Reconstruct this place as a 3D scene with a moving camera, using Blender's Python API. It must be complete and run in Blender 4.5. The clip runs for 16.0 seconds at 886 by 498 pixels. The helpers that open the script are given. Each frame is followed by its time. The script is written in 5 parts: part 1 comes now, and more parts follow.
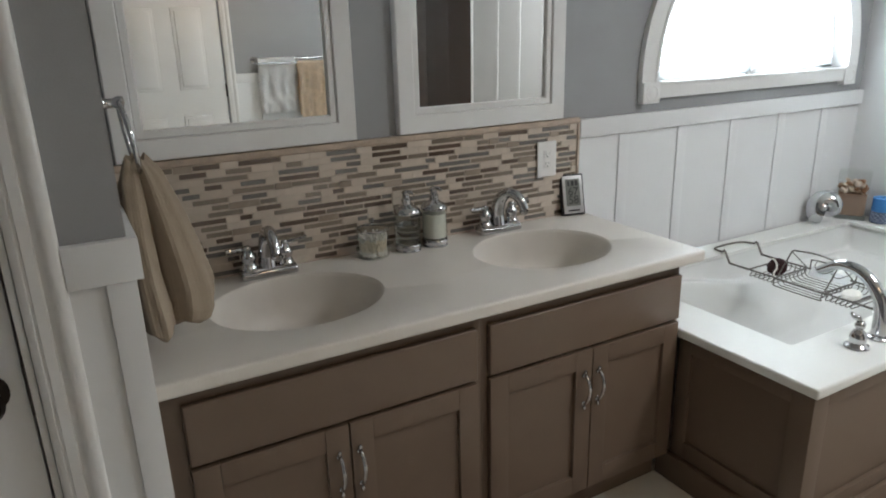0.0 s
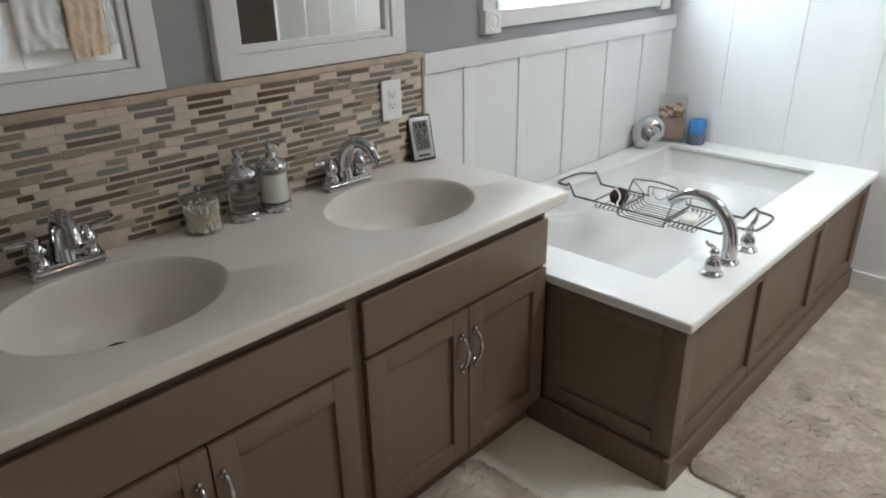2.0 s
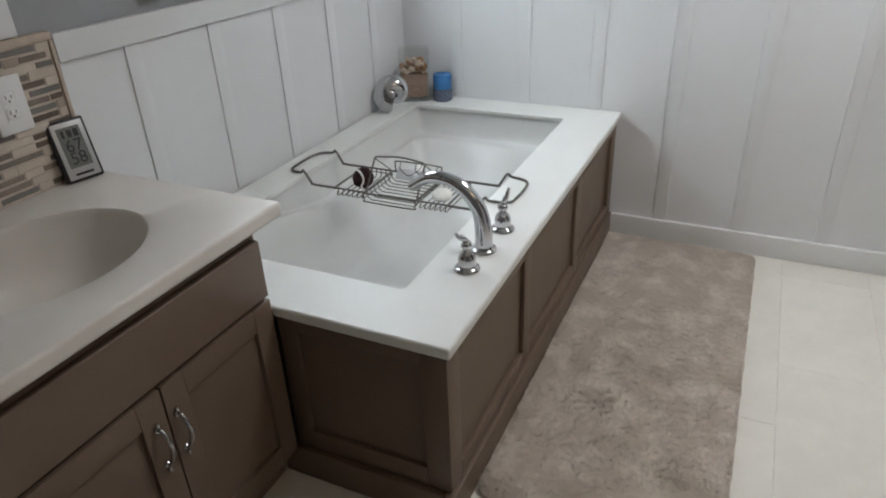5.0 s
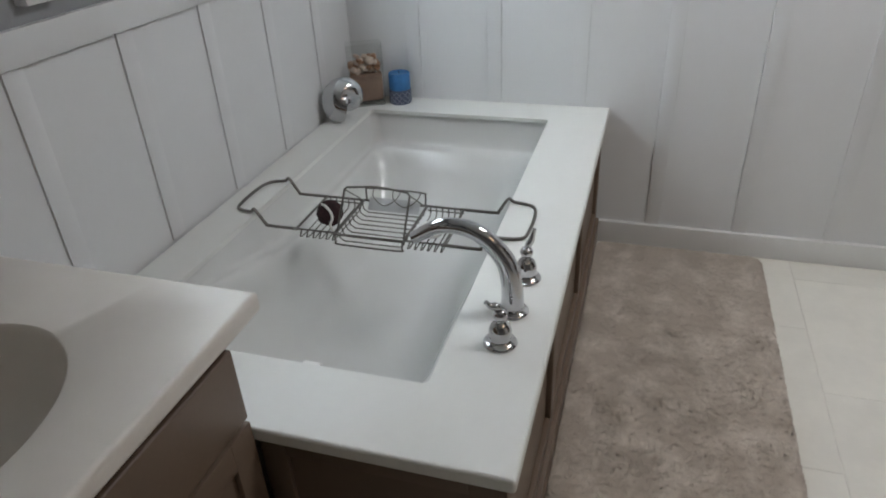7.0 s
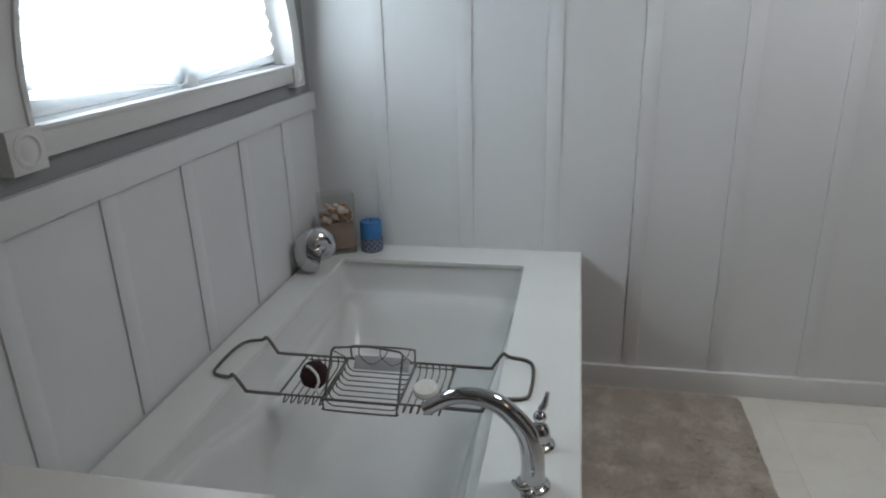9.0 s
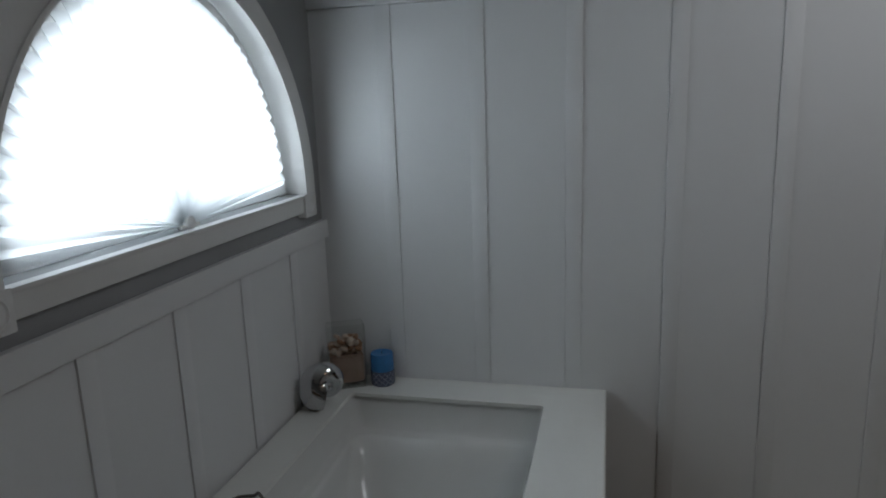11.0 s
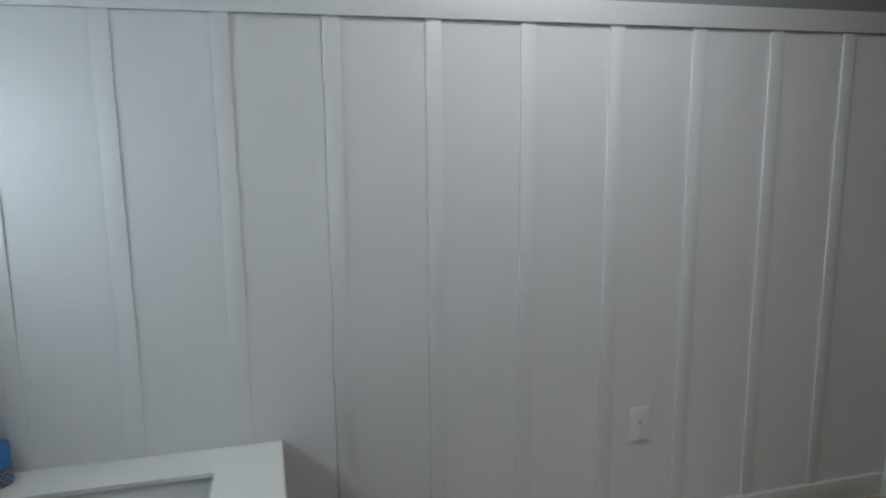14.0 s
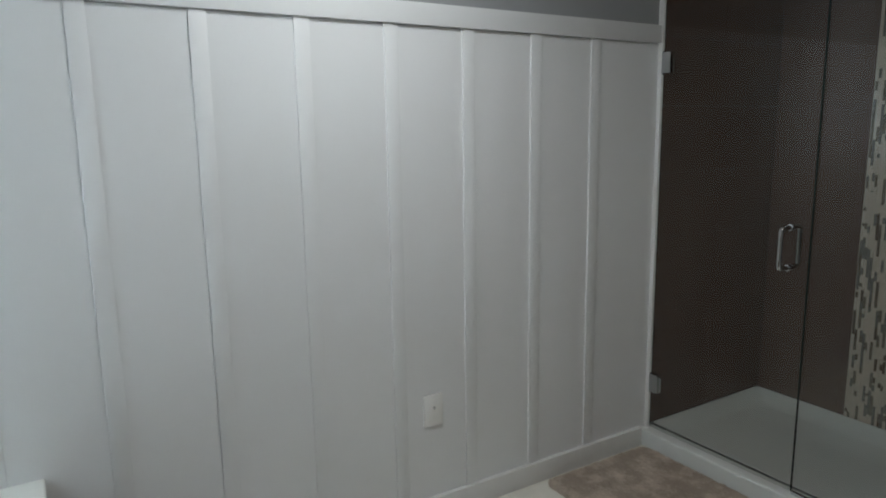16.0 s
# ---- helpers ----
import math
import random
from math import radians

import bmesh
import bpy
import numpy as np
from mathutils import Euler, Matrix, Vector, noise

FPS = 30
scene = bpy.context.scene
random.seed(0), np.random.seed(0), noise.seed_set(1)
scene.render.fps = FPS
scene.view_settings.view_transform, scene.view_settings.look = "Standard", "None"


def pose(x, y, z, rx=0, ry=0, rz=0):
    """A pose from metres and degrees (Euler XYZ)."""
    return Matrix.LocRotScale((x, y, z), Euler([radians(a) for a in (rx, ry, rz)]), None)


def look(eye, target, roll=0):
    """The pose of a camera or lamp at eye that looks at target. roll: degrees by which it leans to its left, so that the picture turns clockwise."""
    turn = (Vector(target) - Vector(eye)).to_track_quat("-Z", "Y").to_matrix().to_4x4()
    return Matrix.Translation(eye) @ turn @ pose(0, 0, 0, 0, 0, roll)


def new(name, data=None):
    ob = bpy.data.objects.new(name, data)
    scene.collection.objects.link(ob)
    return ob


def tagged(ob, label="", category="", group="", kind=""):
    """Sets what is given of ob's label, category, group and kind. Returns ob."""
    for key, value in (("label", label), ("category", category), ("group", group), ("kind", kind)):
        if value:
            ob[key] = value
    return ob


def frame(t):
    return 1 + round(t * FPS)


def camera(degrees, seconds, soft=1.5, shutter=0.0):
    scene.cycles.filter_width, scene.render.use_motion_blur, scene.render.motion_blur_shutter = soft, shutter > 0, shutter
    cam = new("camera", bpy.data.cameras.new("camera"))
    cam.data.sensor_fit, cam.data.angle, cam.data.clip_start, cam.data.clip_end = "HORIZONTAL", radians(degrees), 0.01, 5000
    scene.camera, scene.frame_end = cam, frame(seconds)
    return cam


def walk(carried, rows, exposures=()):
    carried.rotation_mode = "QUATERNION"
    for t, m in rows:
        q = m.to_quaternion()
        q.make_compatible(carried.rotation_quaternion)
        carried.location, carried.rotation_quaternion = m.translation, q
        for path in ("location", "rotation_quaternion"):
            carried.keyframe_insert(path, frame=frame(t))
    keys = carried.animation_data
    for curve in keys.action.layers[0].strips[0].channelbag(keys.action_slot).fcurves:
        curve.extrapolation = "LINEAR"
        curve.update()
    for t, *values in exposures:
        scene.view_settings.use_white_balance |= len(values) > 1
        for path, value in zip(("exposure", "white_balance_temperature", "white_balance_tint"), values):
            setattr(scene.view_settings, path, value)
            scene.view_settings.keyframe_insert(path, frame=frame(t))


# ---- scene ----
cam = camera(66.5, 16.0, soft=1.9)
PATH = [
    (0, (0.242, 0.085, 1.448), (1.165, 1.752, 0.84), -1.6),
    (0.5, (0.259, 0.187, 1.441), (1.202, 1.826, 0.789), -2.2),
    (1, (0.286, 0.248, 1.44), (1.29, 1.828, 0.737), -2.5),
    (1.5, (0.284, 0.323, 1.434), (1.447, 1.762, 0.676), -1.8),
    (2, (0.296, 0.36, 1.44), (1.602, 1.643, 0.635), -1.1),
    (2.5, (0.316, 0.368, 1.441), (1.751, 1.49, 0.616), -0.6),
    (3, (0.355, 0.372, 1.433), (1.89, 1.344, 0.597), -0.2),
    (3.5, (0.449, 0.385, 1.421), (2.024, 1.271, 0.564), -0.7),
    (4, (0.565, 0.383, 1.423), (2.13, 1.252, 0.531), -1.7),
    (6.3, (1.018, 0.688, 1.394), (2.626, 1.312, 0.379), -3.4),
    (6.5, (1.052, 0.724, 1.391), (2.663, 1.334, 0.374), -3.5),
    (7, (1.107, 0.827, 1.396), (2.742, 1.359, 0.375), -2.9),
    (7.5, (1.138, 0.902, 1.392), (2.833, 1.335, 0.423), -1.8),
    (8, (1.15, 0.94, 1.417), (2.899, 1.311, 0.523), -1.2),
    (8.5, (1.153, 0.971, 1.426), (2.956, 1.326, 0.636), -1.6),
    (9, (1.158, 0.995, 1.444), (2.998, 1.367, 0.753), -1.7),
    (9.2, (1.159, 1.003, 1.450), (3.009, 1.396, 0.799), -1.8),
    (11.3, (1.340, 0.958, 1.536), (3.260, 1.399, 1.159), -1.9),
    (11.5, (1.352, 0.957, 1.537), (3.28, 1.348, 1.177), -2.1),
    (12, (1.385, 0.952, 1.537), (3.342, 1.168, 1.19), -1.9),
    (12.5, (1.41, 0.967, 1.521), (3.383, 1.001, 1.192), -1.3),
    (13, (1.433, 0.98, 1.522), (3.399, 0.835, 1.189), -1.0),
    (13.5, (1.452, 0.978, 1.521), (3.396, 0.654, 1.183), -0.7),
    (14, (1.458, 0.969, 1.513), (3.365, 0.469, 1.178), -0.6),
    (14.5, (1.447, 0.951, 1.51), (3.308, 0.3, 1.174), -0.5),
    (15, (1.437, 0.953, 1.508), (3.238, 0.154, 1.167), -0.5),
    (15.5, (1.428, 0.951, 1.502), (3.163, 0.018, 1.157), -0.6),
    (16, (1.448, 0.91, 1.512), (3.128, -0.117, 1.16), -0.9),
]
EXPOSURES = [(0, 0.83, 6560, 9), (2.0, 0.95, 6540, 9), (3.0, 0.74, 6500, 10), (4.0, 0.50, 6570, 11), (6.5, 0.11, 6600, 12), (8.0, -0.13, 6600, 12), (9.0, -0.42, 6450, 11), (11.5, -1.64, 6400, 11), (12.5, -1.10, 6330, 11), (13.5, -0.72, 6330, 10), (14.5, -0.47, 6350, 7), (15.5, -0.38, 6400, 6), (16.0, -0.23, 6400, 6)]
walk(cam, [(t, look(eye, target, roll)) for t, eye, target, roll in PATH], EXPOSURES)

# ---- light ----
world = bpy.data.worlds.new("sky")
scene.world = world
world.use_nodes = True
wn = world.node_tree.nodes
sky = wn.new("ShaderNodeTexSky")
sky.sky_type, sky.sun_disc = "NISHITA", False
sky.sun_elevation, sky.sun_rotation = radians(50), radians(180)
wn["Background"].inputs["Strength"].default_value = 0.1
world.node_tree.links.new(sky.outputs[0], wn["Background"].inputs["Color"])

WINDOW_WATTS, CEILING_WATTS, FILL_WATTS = 88.0, 14.9, 2.6


def area_lamp(name, at, target, sx, sy, watts, colour):
    d = bpy.data.lights.new(name, "AREA")
    d.shape, d.size, d.size_y, d.energy, d.color = "RECTANGLE", sx, sy, watts, colour
    ob = new(name, d)
    ob.matrix_world = look(at, target)
    return ob


area_lamp("window_daylight", (2.79, 2.32, 1.62), (2.79, 1.0, 1.50), 1.5, 0.9, WINDOW_WATTS, (0.82, 0.92, 1.0))
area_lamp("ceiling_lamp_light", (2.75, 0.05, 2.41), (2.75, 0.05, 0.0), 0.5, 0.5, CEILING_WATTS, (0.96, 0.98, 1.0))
# added warm fill for the vanity side; no fitting is known here
area_lamp("entry_lamp_light", (1.35, -0.85, 2.41), (1.35, -0.85, 0.0), 0.4, 0.4, FILL_WATTS, (1.0, 0.69, 0.42))


# ---- materials ----
def mat(name, col, rough=0.5, metal=0.0, var=0.05, scale=5.0, bump=0.0, bscale=150.0, col2=None, spread=0.0, coat=0.0,
        stretch=(1, 1, 1), rvar=0.08, glass=0.0, ior=1.45, edge=(0.32, 0.68)):
    """A painted, stone, cloth or metal surface: broad and fine colour drift, uneven gloss, fine relief, and a shift from piece to piece."""
    m = bpy.data.materials.new(name)
    m.use_nodes = True
    n, l = m.node_tree.nodes, m.node_tree.links
    b = n["Principled BSDF"]
    tc, mp = n.new("ShaderNodeTexCoord"), n.new("ShaderNodeMapping")
    mp.inputs["Scale"].default_value = stretch
    l.new(tc.outputs["Object"], mp.inputs["Vector"])
    big, fine = n.new("ShaderNodeTexNoise"), n.new("ShaderNodeTexNoise")
    big.inputs["Scale"].default_value, big.inputs["Detail"].default_value = scale, 5
    fine.inputs["Scale"].default_value, fine.inputs["Detail"].default_value = bscale, 3
    l.new(mp.outputs[0], big.inputs["Vector"])
    l.new(mp.outputs[0], fine.inputs["Vector"])
    ramp = n.new("ShaderNodeValToRGB")
    dark = [max(0, c * (1 - var)) for c in col]
    light = col2 or [min(1, c * (1 + var)) for c in col]
    ramp.color_ramp.elements[0].position, ramp.color_ramp.elements[1].position = edge
    ramp.color_ramp.elements[0].color, ramp.color_ramp.elements[1].color = (*dark, 1), (*light, 1)
    mixf = n.new("ShaderNodeMath")
    mixf.operation = "MULTIPLY_ADD"
    mixf.inputs[1].default_value, mixf.inputs[2].default_value = 0.3, -0.15
    l.new(fine.outputs["Fac"], mixf.inputs[0])
    add = n.new("ShaderNodeMath")
    l.new(big.outputs["Fac"], add.inputs[0])
    l.new(mixf.outputs[0], add.inputs[1])
    last = add.outputs[0]
    if spread:
        info = n.new("ShaderNodeObjectInfo")
        sh = n.new("ShaderNodeMath")
        sh.operation = "MULTIPLY_ADD"
        sh.inputs[1].default_value, sh.inputs[2].default_value = spread, -spread / 2
        l.new(info.outputs["Random"], sh.inputs[0])
        add2 = n.new("ShaderNodeMath")
        l.new(last, add2.inputs[0])
        l.new(sh.outputs[0], add2.inputs[1])
        last = add2.outputs[0]
    l.new(last, ramp.inputs["Fac"])
    l.new(ramp.outputs["Color"], b.inputs["Base Color"])
    rr = n.new("ShaderNodeMapRange")
    rr.inputs["To Min"].default_value, rr.inputs["To Max"].default_value = max(0, rough - rvar), min(1, rough + rvar)
    l.new(big.outputs["Fac"], rr.inputs["Value"])
    l.new(rr.outputs[0], b.inputs["Roughness"])
    b.inputs["Metallic"].default_value = metal
    b.inputs["IOR"].default_value = ior
    b.inputs["Coat Weight"].default_value = coat
    b.inputs["Transmission Weight"].default_value = glass
    if bump:
        bp = n.new("ShaderNodeBump")
        bp.inputs["Strength"].default_value, bp.inputs["Distance"].default_value = bump, 0.002
        l.new(fine.outputs["Fac"], bp.inputs["Height"])
        l.new(bp.outputs[0], b.inputs["Normal"])
    return m


WHITE = mat("white_satin_paint", (0.77, 0.78, 0.785), 0.30, var=0.012, scale=2, bump=0.10, bscale=90, rvar=0.03)
TRIM = mat("white_trim_paint", (0.78, 0.78, 0.77), 0.32, var=0.02, scale=4, bump=0.08, bscale=120)
GREY = mat("blue_grey_wall_paint", (0.335, 0.343, 0.352), 0.6, var=0.03, scale=3, bump=0.12, bscale=260)
CEIL = mat("white_ceiling_paint", (0.75, 0.75, 0.74), 0.8, var=0.03, bump=0.4, bscale=120)
TAUPE = mat("taupe_cabinet_paint", (0.170, 0.121, 0.087), 0.40, var=0.04, scale=6, bump=0.1, bscale=110)
SOLID = mat("cream_solid_surface", (0.74, 0.70, 0.645), 0.36, var=0.02, scale=9, bump=0.03, bscale=300)
DECK = mat("white_cultured_marble", (0.80, 0.81, 0.78), 0.36, var=0.02, scale=5, bump=0.02, bscale=60)
ACRYL = mat("white_tub_acrylic", (0.745, 0.752, 0.735), 0.13, var=0.01, scale=4, rvar=0.03)
CHROME = mat("polished_chrome", (0.56, 0.565, 0.58), 0.06, metal=1, var=0.03, rvar=0.03)
NICKEL = mat("brushed_pewter_wire", (0.2, 0.19, 0.175), 0.38, metal=1, var=0.1, scale=40)
BRONZE = mat("dark_bronze", (0.03, 0.025, 0.022), 0.35, metal=1, var=0.15, scale=20)
MIRROR = mat("mirror_silver", (0.88, 0.9, 0.89), 0.0, metal=1, var=0.0, rvar=0.0)
FLOORT = mat("cream_floor_tile", (0.80, 0.775, 0.70), 0.38, var=0.04, scale=7, bump=0.15, bscale=40, spread=0.25)
GROUT = mat("pale_grout", (0.74, 0.71, 0.64), 0.9, var=0.1, scale=30, bump=0.3)
RUG = mat("taupe_shag_pile", (0.555, 0.483, 0.410), 0.95, var=0.05, scale=10, bscale=60, col2=(0.705, 0.632, 0.555), edge=(0.44, 0.70))
RUGB = mat("rug_backing", (0.46, 0.39, 0.33), 0.95, var=0.2, scale=40)
RUGBR = mat("tan_shag_pile", (0.45, 0.370, 0.30), 0.95, var=0.10, scale=12, bscale=80, col2=(0.64, 0.548, 0.462), edge=(0.42, 0.70))
OLIVE = mat("olive_taupe_towel", (0.345, 0.28, 0.212), 0.95, var=0.04, scale=40, bump=0.8, bscale=260, stretch=(1, 1, 0.06))
TOWELW = mat("white_towel", (0.88, 0.88, 0.88), 0.95, var=0.04, scale=20, bump=0.9, bscale=500)
TOWELT = mat("tan_towel", (0.76, 0.62, 0.47), 0.95, var=0.1, scale=25, bump=0.9, bscale=500)
CREAM = mat("cream_stone_mosaic", (0.565, 0.49, 0.41), 0.5, var=0.04, scale=25, bump=0.2, spread=0.45, col2=(0.63, 0.545, 0.46))
TAN = mat("tan_stone_mosaic", (0.33, 0.27, 0.21), 0.5, var=0.15, scale=30, bump=0.3, spread=0.6)
BROWNG = mat("brown_glass_mosaic", (0.115, 0.084, 0.063), 0.12, var=0.12, scale=20, spread=0.6, coat=0.6)
BLUEG = mat("grey_blue_glass_mosaic", (0.175, 0.165, 0.152), 0.14, var=0.1, scale=20, spread=0.7, coat=0.6)
SANDG = mat("sand_grey_glass_mosaic", (0.215, 0.178, 0.14), 0.16, var=0.15, scale=20, spread=0.7, coat=0.6)
MGROUT = mat("mosaic_grout", (0.57, 0.49, 0.41), 0.9, var=0.08, scale=60, bump=0.3)
PENCIL = mat("tan_pencil_trim", (0.49, 0.395, 0.315), 0.5, var=0.15, scale=25, bump=0.2)
BROWNT = mat("dark_brown_shower_tile", (0.116, 0.069, 0.054), 0.24, var=0.02, scale=2, spread=0.2, rvar=0.02)
PAN = mat("white_shower_pan", (0.72, 0.74, 0.72), 0.32, var=0.01, rvar=0.02)
GEDGE = mat("dark_green_glass_edge", (0.03, 0.04, 0.035), 0.2, var=0.05)
PLATE = mat("white_plastic", (0.84, 0.84, 0.82), 0.3, var=0.01)
DGROUT = mat("dark_brown_grout", (0.06, 0.044, 0.037), 0.9, var=0.1, scale=60)
BLACK = mat("black_plastic", (0.018, 0.018, 0.02), 0.35, var=0.1)
LCD = mat("grey_lcd", (0.21, 0.22, 0.20), 0.25, var=0.04)
INK = mat("dark_digits", (0.05, 0.05, 0.05), 0.4, var=0.0)
SILVER = mat("silver_plastic", (0.55, 0.55, 0.55), 0.35, metal=0.6, var=0.03)
COTTON = mat("cotton", (0.80, 0.78, 0.73), 0.95, var=0.05, scale=60)
PAPER = mat("swab_stick", (0.84, 0.76, 0.62), 0.8, var=0.05)
SOAP = mat("pale_green_soap", (0.72, 0.73, 0.655), 0.25, var=0.03)
WATER = mat("clear_soap", (0.95, 0.97, 0.97), 0.02, var=0.0, glass=1.0, ior=1.34, rvar=0.01)
SAND = mat("brown_sand", (0.33, 0.222, 0.168), 0.95, var=0.15, scale=60, bump=0.6, bscale=500)
SHELLS = mat("sea_shells", (0.42, 0.22, 0.12), 0.5, var=0.25, scale=30, spread=1.3, col2=(0.68, 0.55, 0.45))
BLUE = mat("blue_candle_wax", (0.045, 0.20, 0.47), 0.5, var=0.12, scale=30)
BLUEBAND = mat("blue_grey_lattice_band", (0.10, 0.125, 0.19), 0.55, var=0.1, scale=60)
LATTICE = mat("pale_lattice", (0.30, 0.33, 0.40), 0.55, var=0.1, scale=60)
MAROON = mat("dark_maroon_scrubber", (0.035, 0.012, 0.013), 0.8, var=0.3, scale=80, bump=0.6, bscale=300)


def shade_cloth():
    m = bpy.data.materials.new("white_pleated_shade_cloth")
    m.use_nodes = True
    n, l = m.node_tree.nodes, m.node_tree.links
    b = n["Principled BSDF"]
    b.inputs["Base Color"].default_value, b.inputs["Roughness"].default_value = (0.85, 0.86, 0.86, 1), 0.8
    tr, mx = n.new("ShaderNodeBsdfTranslucent"), n.new("ShaderNodeMixShader")
    tr.inputs["Color"].default_value = (0.9, 0.92, 0.93, 1)
    mx.inputs[0].default_value = 0.7
    l.new(b.outputs[0], mx.inputs[1])
    l.new(tr.outputs[0], mx.inputs[2])
    l.new(mx.outputs[0], n["Material Output"].inputs["Surface"])
    return m


SHADE = shade_cloth()


def thin_glass():
    """A sheet of glass as clear pane and mirror gloss, with a faint tint."""
    m = bpy.data.materials.new("shower_glass")
    m.use_nodes = True
    n, l = m.node_tree.nodes, m.node_tree.links
    g, tr, mx, lw = (n.new("ShaderNodeBsdfGlossy"), n.new("ShaderNodeBsdfTransparent"), n.new("ShaderNodeMixShader"), n.new("ShaderNodeLayerWeight"))
    pw, fr = n.new("ShaderNodeMath"), n.new("ShaderNodeMath")
    pw.operation, fr.operation = "POWER", "MULTIPLY_ADD"
    lw.inputs["Blend"].default_value, pw.inputs[1].default_value, fr.inputs[1].default_value, fr.inputs[2].default_value = 0.5, 5.0, 0.95, 0.042
    l.new(lw.outputs["Facing"], pw.inputs[0])
    l.new(pw.outputs[0], fr.inputs[0])
    g.inputs["Roughness"].default_value = 0.0
    tr.inputs["Color"].default_value = (0.93, 0.945, 0.935, 1)
    l.new(fr.outputs[0], mx.inputs[0])
    l.new(tr.outputs[0], mx.inputs[1])
    l.new(g.outputs[0], mx.inputs[2])
    l.new(mx.outputs[0], n["Material Output"].inputs["Surface"])
    return m


PANE = thin_glass()


# ---- building helpers ----
def part(name, bm, material, parent=None, label="", smooth=False, kind="", sharp=38):
    me = bpy.data.meshes.new(name)
    bmesh.ops.recalc_face_normals(bm, faces=bm.faces[:])
    bm.to_mesh(me)
    bm.free()
    me.materials.append(material)
    if smooth:
        me.shade_smooth()
        me.set_sharp_from_angle(angle=radians(sharp))
    ob = new(name, me)
    ob.parent = parent
    return tagged(ob, label, kind=kind)


def thing(name, at, label, category, group=""):
    ob = new(name)
    ob.location = at
    ob.empty_display_size = 0.05
    return tagged(ob, label, category, group)


def structure(name, label="", category=""):
    ob = new(name)
    ob.empty_display_size = 0.05
    return tagged(ob, label, category, kind="structure")


def box(x0, x1, y0, y1, z0, z1, b=0.0, seg=2, bm=None):
    own = bmesh.new()
    bmesh.ops.create_cube(own, size=1, matrix=Matrix.Translation(((x0 + x1) / 2, (y0 + y1) / 2, (z0 + z1) / 2)) @ Matrix.Diagonal((x1 - x0, y1 - y0, z1 - z0, 1)))
    if b:
        bmesh.ops.bevel(own, geom=own.edges[:], offset=b, segments=seg, affect="EDGES", profile=0.6)
    return merge(bm, own)


def merge(bm, own):
    if bm is None:
        return own
    me = bpy.data.meshes.new("joined")
    own.to_mesh(me)
    own.free()
    bm.from_mesh(me)
    bpy.data.meshes.remove(me)
    return bm


def lathe(profile, at=(0, 0, 0), seg=24, bm=None, m=None, soft=0):
    """Turned form about z: (radius, height) from one end to the other."""
    bm = bm or bmesh.new()
    m = m or Matrix.Translation(at)
    rings = []
    if soft:
        profile = [(max(0, p.x), p.y) for p in curve([(r, z, 0) for r, z in profile], soft)]
    for r, z in profile:
        if r < 1e-5:
            rings.append([bm.verts.new(m @ Vector((0, 0, z)))])
        else:
            rings.append([bm.verts.new(m @ Vector((r * math.cos(2 * math.pi * i / seg), r * math.sin(2 * math.pi * i / seg), z))) for i in range(seg)])
    for a, b in zip(rings, rings[1:]):
        for i in range(seg):
            j = (i + 1) % seg
            q = [a[i % len(a)], a[j % len(a)], b[j % len(b)], b[i % len(b)]]
            q = list(dict.fromkeys(q))
            if len(q) > 2:
                bm.faces.new(q)
    return bm


def tube(points, radius, seg=8, bm=None, closed=False, flat=1.0):
    """A round rod along points; radius may be one number or one a point."""
    bm = bm or bmesh.new()
    p = [Vector(q) for q in points]
    k = len(p)
    rad = radius if isinstance(radius, (list, tuple)) else [radius] * k
    up = None
    rings = []
    for i in range(k):
        a = p[i - 1] if (i or closed) else p[i]
        b = p[(i + 1) % k] if (i < k - 1 or closed) else p[i]
        t = (b - a).normalized()
        if up is None:
            up = t.orthogonal().normalized()
        up = (up - t * up.dot(t)).normalized()
        side = t.cross(up)
        rings.append([bm.verts.new(p[i] + rad[i] * (math.cos(2 * math.pi * s / seg) * up + flat * math.sin(2 * math.pi * s / seg) * side)) for s in range(seg)])
    pairs = list(zip(rings, rings[1:])) + ([(rings[-1], rings[0])] if closed else [])
    for a, b in pairs:
        for s in range(seg):
            bm.faces.new((a[s], a[(s + 1) % seg], b[(s + 1) % seg], b[s]))
    if not closed:
        bm.faces.new(rings[0][::-1])
        bm.faces.new(rings[-1])
    return bm


def curve(points, n=10):
    """Smooth run through points (Catmull-Rom)."""
    p = [Vector(q) for q in points]
    p = [2 * p[0] - p[1]] + p + [2 * p[-1] - p[-2]]
    out = []
    for i in range(1, len(p) - 2):
        for s in range(n):
            t = s / n
            out.append(0.5 * (2 * p[i] + (p[i + 1] - p[i - 1]) * t + (2 * p[i - 1] - 5 * p[i] + 4 * p[i + 1] - p[i + 2]) * t * t + (3 * p[i] - p[i - 1] - 3 * p[i + 1] + p[i + 2]) * t ** 3))
    return out + [p[-2]]


